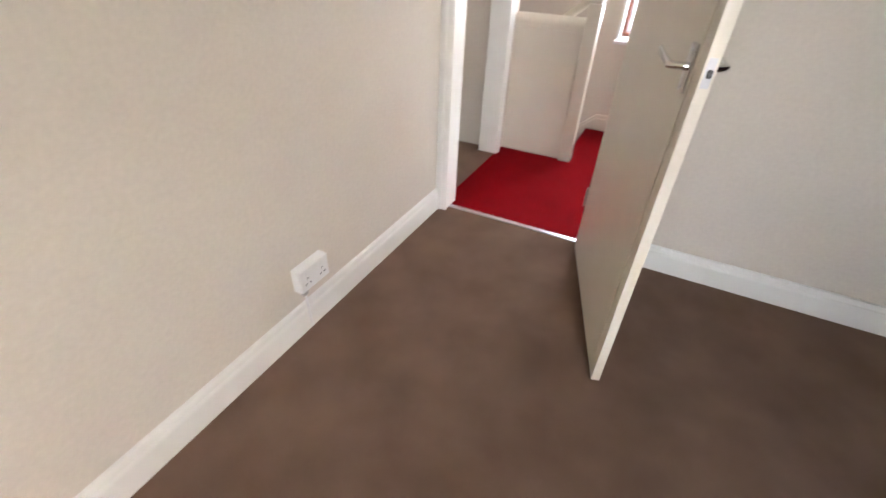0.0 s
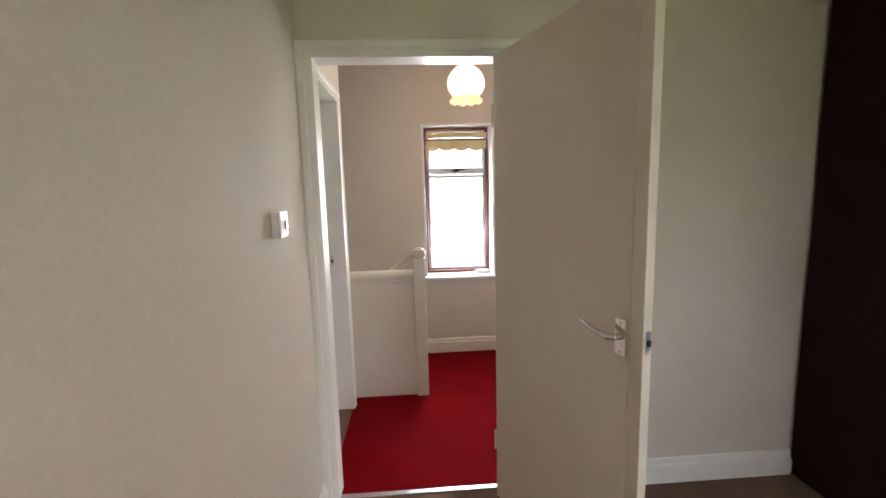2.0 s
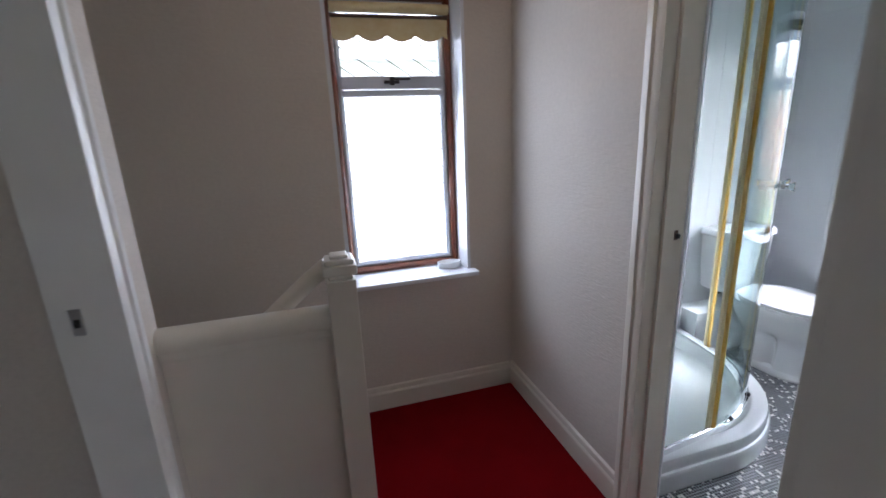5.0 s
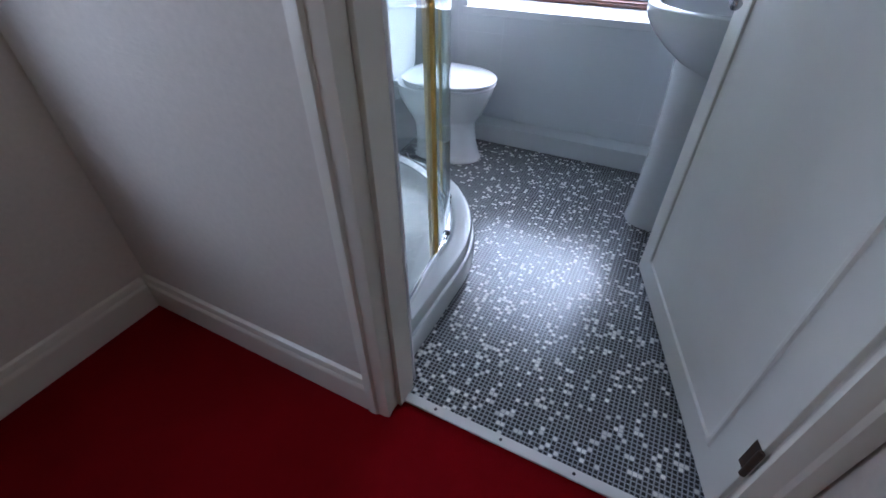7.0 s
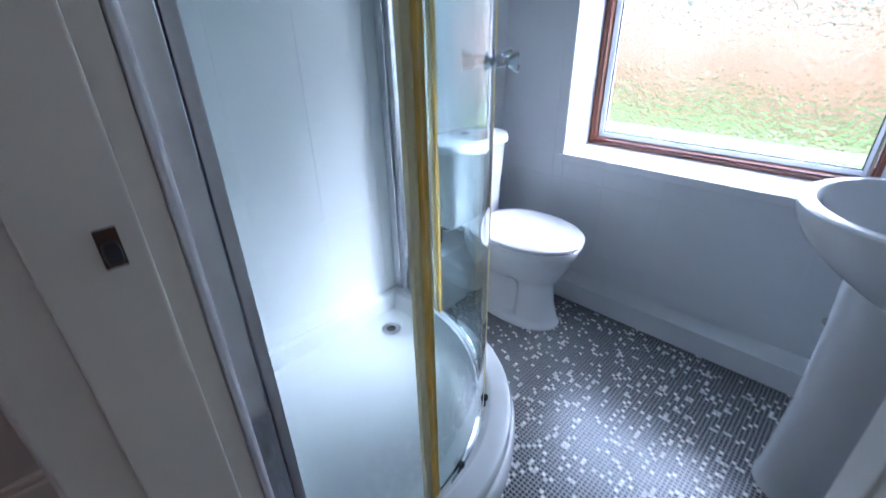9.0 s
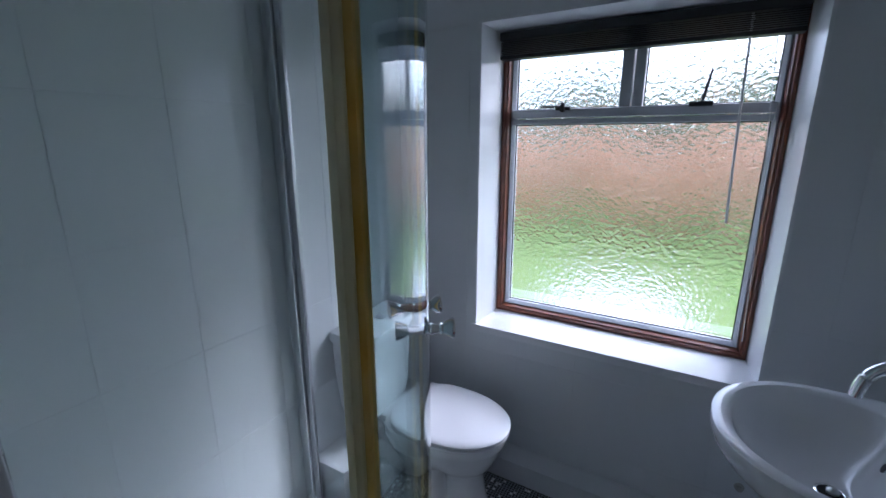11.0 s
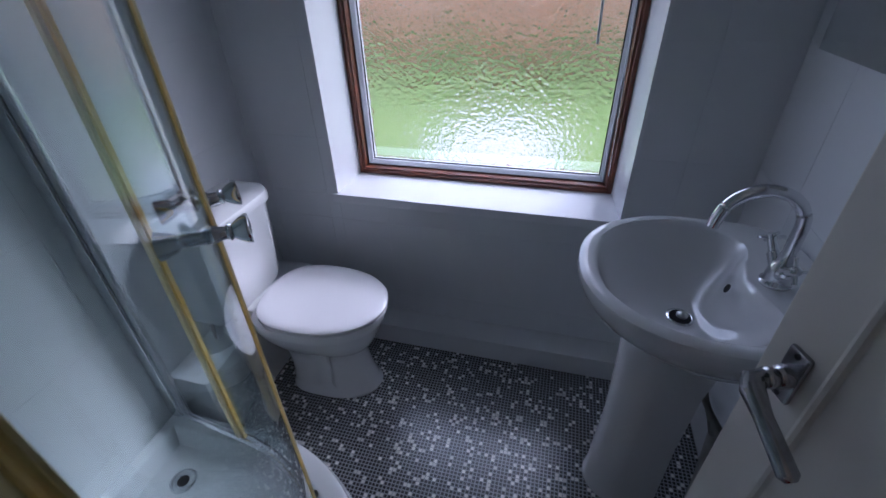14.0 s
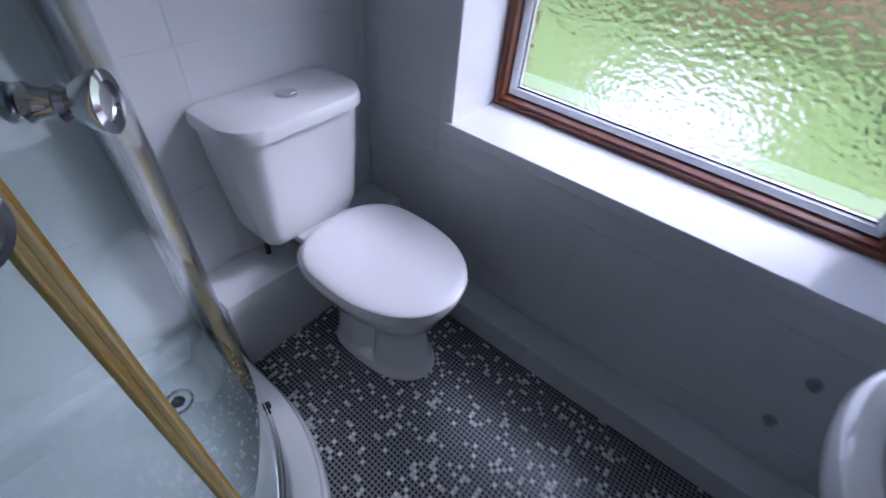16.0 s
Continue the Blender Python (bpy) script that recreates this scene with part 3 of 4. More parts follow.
sock = thing("wall_socket", (0, -1.07, 0.20), "white double wall socket above the skirting", "socket")
part("back_box", boxes(((0.0005, -1.125, 0.198), (0.034, -0.975, 0.294)), bevel=0.004), PLASTIC, sock)
part("face_plate", boxes(((0.0335, -1.123, 0.200), (0.042, -0.977, 0.292)), bevel=0.004), PLASTIC, sock)
for y in (-1.088, -1.012):
    part("rocker", boxes(((0.0415, y - 0.008, 0.268), (0.046, y + 0.008, 0.284)), bevel=0.002), PLASTIC, sock)
    # pin holes are thin black blocks, their inner shade as colour
    for dy, dz in ((0, 0.022), (-0.011, 0.0), (0.011, 0.0)):
        part("pin_hole_shade", boxes(((0.0415, y + dy - 0.003, 0.226 + dz), (0.0424, y + dy + 0.003, 0.232 + dz))), BLACK, sock)
lead = thing("cable_stub", (0.022, -1.06, 0.0), "white cable running from the socket down the skirting", "cable")
part("cable", tube([(0.020, -1.10, 0.200), (0.028, -1.098, 0.16), (0.027, -1.095, 0.10), (0.026, -1.09, 0.012)], 0.0045, 8), PLASTIC, lead)
part("cable_plug", boxes(((0.016, -1.112, 0.176), (0.034, -1.088, 0.199)), bevel=0.004), PIPE, lead)

# ---- landing ----
panel = thing("stair_balustrade", (0.25, 1.07, 0), "cream painted solid balustrade panel with moulded rail", "balustrade")
part("panel", boxes(((0.001, 1.060, 0), (0.445, 1.096, 0.848)), bevel=0.002), GLOSS, panel)
part("bead", boxes(((0.001, 1.049, 0.820), (0.445, 1.060, 0.848)), bevel=0.005), GLOSS, panel)
part("handrail", sweep([(0.445, 1.078, 0.846), (0.001, 1.078, 0.846)], [(-0.034, 0), (-0.038, 0.014), (-0.036, 0.032), (-0.028, 0.048), (-0.012, 0.058), (0.012, 0.058), (0.028, 0.048), (0.036, 0.032), (0.038, 0.014), (0.034, 0)]), GLOSS, panel, "rounded cream handrail")
newel = thing("newel_post", (0.497, 1.074, 0), "square cream painted newel post with a shaped cap", "newel post")
part("post", boxes(((0.440, 1.035, -0.30), (0.522, 1.115, 0.985)), bevel=0.005), GLOSS, newel)
part("cap", boxes(((0.446, 1.041, 0.984), (0.516, 1.109, 1.0)), ((0.434, 1.029, 0.999), (0.528, 1.121, 1.030)), ((0.440, 1.035, 1.029), (0.522, 1.115, 1.046)), ((0.456, 1.049, 1.045), (0.506, 1.101, 1.056)), bevel=0.007), GLOSS, newel)
stair_rail = thing("stair_handrail", (0.0, 1.14, 0.2), "sloping cream handrail down the stairs", "handrail")
part("rail", tube([(0.452, 1.128, 1.010), (0.40, 1.135, 0.972), (-0.6, 1.135, 0.14), (-1.8, 1.135, -0.86)], 0.026, 14), GLOSS, stair_rail)
part("string", loft([[(0.45, y, 0.12), (0.45, y, -0.20), (-2.4, y, -2.58), (-2.4, y, -2.26)] for y in (1.091, 1.112)]), GLOSS, stair_rail, "cream stair string")
for k in range(3):
    x = 0.2 - k * 0.7
    z = 0.975 + (x - 0.40) * 0.835
    part("bracket", tube([(x, 1.135, z), (x, 1.125, z - 0.05), (x, 1.092, z - 0.06)], 0.006, 8), SATIN, stair_rail)

stairs = thing("staircase", (-0.6, 1.5, -2.65), "red carpeted straight flight of stairs going down", "stairs")
for k in range(12):
    x1 = 0.473 - k * 0.235
    z1 = -0.2035 * (k + 1)
    part("step", boxes(((x1 - 0.235 - 0.018, 1.113, z1 - 0.20), (x1, N - 0.021, z1)), bevel=0.012), RED_CARPET, stairs)

pendant = thing("pendant_lamp", (0.82, 1.0, 2.0), "lit frosted glass pendant lamp with a ruffled rim", "lamp")
prof = [(0.93 * r, h) for r, h in [(0.030, 0.232), (0.055, 0.222), (0.092, 0.196), (0.118, 0.160), (0.130, 0.118), (0.122, 0.080), (0.098, 0.048), (0.082, 0.036)]]
ribs = [[(0.82 + r * (1 + 0.022 * math.cos(k * math.pi / 3)) * math.cos(k * math.pi / 48), 1.0 + r * (1 + 0.022 * math.cos(k * math.pi / 3)) * math.sin(k * math.pi / 48), 2.0 + h) for k in range(96)] for r, h in prof]
part("shade", loft(ribs, caps=False), SHADE, pendant, "glowing ribbed glass shade").visible_shadow = False
rings = []
for r, h in ((0.080, 0.038), (0.092, 0.026), (0.106, 0.010), (0.112, 0.0), (0.109, 0.0), (0.088, 0.024), (0.076, 0.036)):
    rings.append([(0.82 + (0.92 * r + 0.007 * math.sin(k * math.pi / 4) * (r - 0.07) / 0.04) * math.cos(k * math.pi / 40), 1.0 + (0.92 * r + 0.007 * math.sin(k * math.pi / 4) * (r - 0.07) / 0.04) * math.sin(k * math.pi / 40), 2.0 + h + 0.006 * math.sin(k * math.pi / 4) * (r - 0.07) / 0.04) for k in range(80)])
part("ruffle", loft(rings, caps=False), RUFFLE, pendant, "ruffled glass rim").visible_shadow = False
part("gallery", turned((0.82, 1.0, 2.228), [(0.032, 0), (0.034, 0.012), (0.020, 0.030), (0.010, 0.045)], 20), SATIN, pendant)
part("flex", tube([(0.82, 1.0, 2.27), (0.82, 1.0, 2.48)], 0.004, 8), PLASTIC, pendant)
part("ceiling_rose", turned((0.82, 1.0, 2.462), [(0.012, 0), (0.030, 0.010), (0.044, 0.030), (0.046, 0.038)], 24), PLASTIC, pendant)

strike = thing("strike_plate", (-0.06, 0.898, 1.0), "small dark strike plate on the door jamb", "strike plate")
part("plate", boxes(((-0.085, 0.8975, 0.985), (-0.062, 0.8995, 1.045)), bevel=0.0008), SATIN, strike)
# flat black block in place of the shaded latch opening
part("recess_shade", boxes(((-0.080, 0.8968, 1.003), (-0.068, 0.8976, 1.022))), BLACK, strike)
keep = thing("door_catch", (1.46, 0.88, 1.04), "tarnished metal latch keep on the bathroom jamb", "latch keep")
part("plate", boxes(((1.456, 0.8790, 1.028), (1.470, 0.8805, 1.058)), bevel=0.001), RUST, keep)
part("lip", boxes(((1.457, 0.866, 1.034), (1.468, 0.8791, 1.050)), bevel=0.004), IRON, keep)

# ---- bathroom door ----
bdoor = thing("door_2", (0, 0, 0), "white panelled bathroom door standing open", "door", m=pose(1.508, 0.118, 0, 0, 0, 17.9))
bdoor["kind"] = "structure"
BL = 0.852
part("leaf", boxes(((0, -0.036, 0.010), (BL, 0, 1.982)), bevel=0.003), OFF_WHITE, bdoor, local=True)
part("bead_frame", ring_frame(*[[(a, y, b) for a, b in ((u, w), (BL - v, w), (BL - v, 1.93 - (w - 0.1)), (u, 1.93 - (w - 0.1)))] for y, u, v, w in
                                ((0.0, 0.10, 0.085, 0.10), (0.006, 0.103, 0.088, 0.103), (0.008, 0.108, 0.093, 0.108), (0.006, 0.113, 0.098, 0.113), (0.0, 0.116, 0.101, 0.116))]), OFF_WHITE, bdoor, "thin proud panel bead", local=True)
hx = BL - 0.050
handle = part("door_handle", boxes(((hx - 0.017, -0.0005, 0.917), (hx + 0.017, 0.008, 0.999)), bevel=0.005), WORN_CHROME, bdoor, "worn chrome lever handle on a back plate", local=True)
part("rose", turned((hx, 0.0075, 0.955), [(0.016, 0), (0.0155, 0.010), (0.012, 0.014), (0.013, 0.018), (0.0145, 0.022), (0.0145, 0.027), (0.012, 0.030)], 22, axis=(0, 1, 0)), WORN_CHROME, handle, local=True)
part("lever", tube([(hx, 0.030, 0.955), (hx, 0.040, 0.955), (hx - 0.002, 0.052, 0.954), (hx - 0.014, 0.059, 0.950), (hx - 0.042, 0.060, 0.937), (hx - 0.076, 0.059, 0.920), (hx - 0.100, 0.058, 0.907), (hx - 0.106, 0.0575, 0.904)],
                   [0.011, 0.0125, 0.0155, 0.0150, 0.0115, 0.0120, 0.0125, 0.007], 16), WORN_CHROME, handle, local=True)
for z in (0.925, 0.991):
    part("screw", turned((hx, 0.0078, z), [(0.004, 0), (0.004, 0.0012), (0.002, 0.0016)], 10, axis=(0, 1, 0)), IRON, handle, local=True)
part("latch_plate", boxes(((BL - 0.0005, -0.028, 0.93), (BL + 0.0015, -0.008, 1.02))), SATIN, bdoor, local=True)
for z in (0.20, 1.68):
    hinge = part("hinge", turned((-0.004, 0.004, z), [(0.007, 0), (0.007, 0.085), (0.004, 0.09)], 10), RUST, bdoor, "tarnished painted hinge", local=True)
    part("hinge_leaf", boxes(((0.0, -0.001, z), (0.025, 0.0015, z + 0.085)), bevel=0.0008), RUST, hinge, local=True)

# ---- shower ----
SX, SY, SR = 1.905, 1.515, 0.585     # centre and radius of the tray's rounded corner


def quadrant(inset, n=20, x0=E2 + 0.004, y1=N - 0.006):
    """The tray's front line, from the partition wall round to the north wall."""
    r = SR - inset
    pts = [(x0, SY - r)] + [(SX + r * math.sin(a), SY - r * math.cos(a)) for a in [i / n * math.pi / 2 for i in range(n + 1)]]
    return pts + [(SX + r, y1)]


def outline(inset, z, pad=0.0):
    return [(x, y, z) for x, y in quadrant(inset, x0=E2 + 0.004 + pad, y1=N - 0.006 - pad)] + [(E2 + 0.004 + pad, N - 0.006 - pad, z)]


tray = thing("shower_tray", (2.0, 1.4, 0), "white quadrant shower tray with a stepped rim", "shower tray")
part("basin", loft([outline(0.006, -0.003), outline(0.0, 0.012), outline(0.0, 0.075), outline(0.006, 0.088), outline(0.014, 0.090), outline(0.016, 0.098), outline(0.012, 0.124), outline(0.018, 0.138),
                    outline(0.030, 0.142), outline(0.070, 0.142, 0.028), outline(0.082, 0.134, 0.04), outline(0.105, 0.088, 0.06), outline(0.135, 0.074, 0.09), outline(0.22, 0.070, 0.17)]), ACRYLIC, tray)
waste = part("waste", turned((2.29, 1.70, 0.0705), [(0.040, 0), (0.040, 0.004), (0.034, 0.006), (0.030, 0.004), (0.0, 0.003)], 28), CHROME, tray, "round chrome waste with a slotted grid")
part("grid", turned((2.29, 1.70, 0.0738), [(0.018, 0), (0.018, 0.0012), (0.008, 0.0012), (0.0, 0.001)], 16), IRON, waste)

screen = thing("shower_enclosure", (2.0, 1.3, 0.142), "curved glass shower enclosure with chrome rails and yellowed seals", "shower")
track = [(0.0, 0), (0.018, 0), (0.020, 0.010), (0.014, 0.020), (0.010, 0.018), (0.004, 0.028), (0.0, 0.026)]


GX, GY, GR = 1.823, 1.618, 0.604     # centre and radius of the curved doors


def path_at(out, a0, a1, z=0.0, n=24, start=False, end=False):
    """A line along the glass, out metres outside it; with the flat panes at its ends if wanted."""
    r = GR + out
    pts = [(E2 + 0.02, 0.972 - out, z)] if start else []
    pts += [(GX + r * math.sin(radians(a0 + (a1 - a0) * i / n)), GY - r * math.cos(radians(a0 + (a1 - a0) * i / n)), z) for i in range(n + 1)]
    return pts + ([(2.462 + out, N - 0.02, z)] if end else [])


part("bottom_track", sweep(path_at(0.008, 6.4, 83.6, 0.1415, 30, True, True), [(o - 0.002, u) for o, u in track]), CHROME, screen, "chrome bottom track")
part("top_track", sweep(path_at(0.004, 6.4, 83.6, 1.95, 30, True, True), [(-0.016, 0), (0.016, 0), (0.016, 0.04), (-0.016, 0.04)]), CHROME, screen, "chrome top track")
part("wall_profile", boxes(((E2 + 0.0045, 0.952, 0.143), (E2 + 0.052, 0.990, 1.95)), bevel=0.008), CHROME, screen, "chrome wall profile")
part("inner_profile", boxes(((E2 + 0.054, 0.964, 0.160), (E2 + 0.070, 0.984, 1.95)), bevel=0.003), SATIN, screen)
part("wall_profile", boxes(((2.442, N - 0.050, 0.143), (2.482, N - 0.0045, 1.95)), bevel=0.008), CHROME, screen, "chrome wall profile")
part("inner_profile", boxes(((2.451, N - 0.075, 0.160), (2.469, N - 0.052, 1.95)), bevel=0.003), SATIN, screen)


def sheet(line, z1=1.948):
    """Glass 6 mm thick standing on a level line."""
    h = z1 - line[0][2]
    return sweep(line, [(-0.003, 0), (0.003, 0), (0.003, h), (-0.003, h)])


flat_a = [(E2 + 0.071, 0.975, 0.172), path_at(0, 6.4, 7, 0.172)[0]]
flat_b = [path_at(0, 83.6, 84, 0.172)[0], (2.460, N - 0.076, 0.172)]
for name, bm in (("fixed_pane", sheet(flat_a)), ("fixed_pane", sheet(flat_b)), ("sliding_door", sheet(path_at(0.009, 5.5, 43.0, 0.178))), ("sliding_door", sheet(path_at(0.009, 43.9, 84.5, 0.178)))):
    ob = part(name, bm, GLASS if name == "sliding_door" else THIN_GLASS, screen, "clear safety glass")
    ob.visible_shadow = False


def seal(angle, out, width, depth, mat, label, z0=0.165):
    a = radians(angle)
    t = Vector((math.cos(a), math.sin(a), 0))
    o = Vector((math.sin(a), -math.cos(a), 0))
    c = Vector((GX, GY, 0)) + o * (GR + out)
    prof = [(-width / 2, -depth / 2), (width / 2, -depth * 0.35), (width / 2, depth * 0.1), (width * 0.1, depth / 2), (-width * 0.2, depth * 0.3), (-width / 2, depth / 2)]
    return part("seal", loft([[c + t * u + o * v + Vector((0, 0, z)) for u, v in prof] for z in (z0, 0.9, 1.947)]), mat, screen, label)


seal(3.6, -0.003, 0.024, 0.013, CREAM_SEAL, "cream plastic vertical seal")
seal(5.6, 0.003, 0.017, 0.016, YELLOW_SEAL, "yellowed plastic vertical seal")
seal(83.0, 0.004, 0.016, 0.012, YELLOW_SEAL, "yellowed plastic vertical seal")
seal(84.4, -0.004, 0.016, 0.010, CREAM_SEAL, "cream plastic vertical seal")
seal(42.7, 0.009, 0.012, 0.011, PALE_SEAL, "yellowed plastic door seal")
seal(43.5, 0.012, 0.005, 0.010, CREAM_SEAL, "cream plastic door seal")
seal(44.2, 0.009, 0.008, 0.011, YELLOW_SEAL, "yellowed plastic door seal")
for a in (37.8, 49.1):
    o = Vector((math.sin(radians(a)), -math.cos(radians(a)), 0))
    c = Vector((GX, GY, 1.108)) + o * (GR + 0.009)
    kn = part("knob", turned(c + o * 0.003, [(0.010, 0), (0.013, 0.004), (0.010, 0.010), (0.009, 0.020), (0.013, 0.024), (0.010, 0.028), (0.017, 0.038), (0.021, 0.046), (0.021, 0.050), (0.014, 0.051), (0.012, 0.048), (0.0, 0.048)], 22, axis=o), CHROME, screen, "turned chrome door knob")
    part("inner_knob", turned(c - o * 0.003, [(0.010, 0), (0.013, 0.004), (0.010, 0.010), (0.009, 0.034), (0.013, 0.038), (0.018, 0.052), (0.020, 0.060), (0.012, 0.062), (0.0, 0.061)], 22, axis=-o), CHROME, kn)
for a in (14, 36, 51, 74):
    o = Vector((math.sin(radians(a)), -math.cos(radians(a)), 0))
    c = Vector((GX, GY, 0.184)) + o * (GR + 0.013)
    part("roller", turned(c, [(0.010, 0), (0.010, 0.010), (0.006, 0.013), (0.0, 0.013)], 14, axis=o), IRON, screen, "dark door roller")
part("door_rail", sweep(path_at(0.020, 10, 80, 0.160, 30), [(0, 0), (0.006, 0), (0.006, 0.012), (0, 0.012)]), CHROME, screen)

# ---- boxing ----
structure("trim_boxing_window_wall", boxes(((3.072, S + 0.005, -0.003), (E3 - 0.004, 1.694, 0.098)), bevel=0.004), TILE_WHITE, "low white painted pipe boxing along the window wall", "pipe boxing")
structure("trim_boxing_cistern", boxes(((2.497, 1.697, -0.003), (E3 - 0.004, N - 0.004, 0.285)), bevel=0.005), TILE_WHITE, "white painted boxing behind the toilet", "pipe boxing")
for y in (0.305, 0.555, 0.805, 1.055, 1.305):
    structure("trim_boxing_joint", boxes(((3.0705, y - 0.0012, 0.01), (3.0718, y + 0.0012, 0.096)), ((3.076, y - 0.0012, 0.0975), (E3 - 0.006, y + 0.0012, 0.0988))), GROUT, "thin joint line in the pipe boxing", "joint")

# ---- toilet ----
WX = 2.845


def pan_ring(z, yb, yf, w, front=2.3, n=44, cx=WX, taper=0.0, notch=0.0):
    """An egg-shaped level ring from the back yb to the front tip yf."""
    pts = []
    mid = yb - (yb - yf) * 0.42
    for k in range(n):
        a = 2 * math.pi * k / n
        s, c = math.sin(a), math.cos(a)
        if c > 0:   # towards the tip
            y = mid - (mid - yf) * abs(c) ** (2 / front)
            x = w / 2 * (1 if s >= 0 else -1) * abs(s) ** (2 / 2.0)
        else:
            y = mid + (yb - mid) * abs(c) ** (2 / 3.6)
            x = w / 2 * (1 if s >= 0 else -1) * abs(s) ** (2 / 3.2) * (1 - taper * abs(c) ** 1.6)
        x *= 1 - notch * math.exp(-((y - 1.445) / 0.026) ** 2)
        pts.append((cx + x, y, z))
    return pts


wc = thing("toilet", (WX, 1.5, 0), "white close-coupled ceramic toilet with closed lid", "toilet")
foot = ((-0.003, 1.62, 1.262, 0.222, 0), (0.010, 1.62, 1.258, 0.226, 0), (0.030, 1.615, 1.270, 0.206, 0), (0.040, 1.614, 1.272, 0.202, 0.30), (0.10, 1.61, 1.290, 0.186, 0.42), (0.165, 1.615, 1.300, 0.182, 0.42), (0.200, 1.63, 1.296, 0.192, 0.30),
        (0.222, 1.64, 1.280, 0.220, 0.08), (0.25, 1.65, 1.262, 0.258, 0), (0.30, 1.67, 1.240, 0.310, 0), (0.340, 1.68, 1.224, 0.340, 0), (0.356, 1.68, 1.216, 0.352, 0), (0.376, 1.68, 1.214, 0.356, 0), (0.384, 1.68, 1.218, 0.350, 0))
part("pan", loft([pan_ring(z, yb, yf, w, n=96, notch=d) for z, yb, yf, w, d in foot]), CERAMIC, wc)
seat_rows = ((0.386, 0.004, 0.362), (0.389, 0.0, 0.368), (0.397, 0.0, 0.368), (0.400, 0.004, 0.362))
part("seat", loft([pan_ring(z, 1.655 - d, 1.204 + d, w, taper=0.24) for z, d, w in seat_rows]), SEAT_PLASTIC, wc)
lid_rows = ((0.4035, 0.004, 0.364), (0.407, 0.0, 0.372), (0.414, 0.0, 0.372), (0.420, 0.006, 0.358), (0.4225, 0.030, 0.310), (0.4245, 0.10, 0.18))
part("lid", loft([pan_ring(z, 1.662 - d, 1.201 + d, w, taper=0.24) for z, d, w in lid_rows]), SEAT_PLASTIC, wc, "glossy white closed lid")
for dx in (-0.075, 0.075):
    part("seat_hinge", turned((WX + dx, 1.628, 0.384), [(0.013, 0), (0.013, 0.012), (0.010, 0.018), (0.0, 0.019)], 16), SEAT_PLASTIC, wc)


def tank(z, w, d, r=0.04, x=2.822):
    """A level ring with a flat back on the wall and rounded front corners."""
    y1 = N - 0.008
    pts = [(x + w / 2, y1, z), (x - w / 2, y1, z)]
    for cx, a0 in ((x - w / 2 + r, 180), (x + w / 2 - r, 270)):
        pts += [(cx + r * math.cos(radians(a0 + 90 * i / 6)), y1 - d + r + r * math.sin(radians(a0 + 90 * i / 6)), z) for i in range(7)]
    return pts


part("cistern", loft([tank(0.384, 0.285, 0.135), tank(0.388, 0.305, 0.150), tank(0.42, 0.325, 0.158), tank(0.60, 0.368, 0.172, 0.065), tank(0.722, 0.378, 0.178, 0.070)]), CERAMIC, wc)
part("cistern_lid", loft([tank(0.720, 0.392, 0.186, 0.080), tank(0.724, 0.404, 0.194, 0.085), tank(0.744, 0.404, 0.194, 0.085), tank(0.756, 0.396, 0.188, 0.083), tank(0.763, 0.370, 0.170, 0.075), tank(0.766, 0.30, 0.13, 0.05)]), CERAMIC, wc)
btn = part("flush_button", turned((2.83, 1.755, 0.765), [(0.026, 0), (0.026, 0.004), (0.022, 0.006), (0.0, 0.006)], 24), CHROME, wc, "round chrome flush button")
part("button_half", boxes(((2.8295, 1.740, 0.7705), (2.846, 1.770, 0.7725)), bevel=0.001), CHROME, btn)
part("neck", boxes(((WX - 0.10, 1.655, 0.352), (WX + 0.10, 1.80, 0.385)), bevel=0.012), CERAMIC, wc)
part("coupling_nut", turned((2.73, 1.79, 0.352), [(0.012, 0), (0.030, 0.002), (0.030, 0.028), (0.016, 0.034)], 12), IRON, wc, "dark coupling under the cistern")
part("supply_pipe", tube([(2.70, 1.80, 0.28), (2.70, 1.80, 0.33), (2.715, 1.795, 0.39)], 0.008, 10), RUST, wc)

# ---- basin ----
BX, BYB, BYF = 2.675, S + 0.006, 0.612


def bowl_ring(z, w, yb, yf, back=0.80, n=56, p=2.2, swell=0.0):
    """A level ring with a rounded front and a straighter back."""
    pts = []
    for k in range(n):
        a = 2 * math.pi * k / n
        s, c = math.sin(a), math.cos(a)
        mid = yb + (yf - yb) * 0.45
        e = p if c > 0 else 4.5
        y = mid + ((yf - mid) if c > 0 else (mid - yb)) * (1 if c > 0 else -1) * abs(c) ** (2 / e)
        x = w / 2 * (1 if s >= 0 else -1) * abs(s) ** (2 / e)
        if c < 0:
            x *= 1 - (1 - back) * abs(c) ** 1.5
            y += swell * math.cos(min(1.0, abs(x) / (w * 0.36)) * math.pi / 2) ** 2
        pts.append((BX + x, y, z))
    return pts


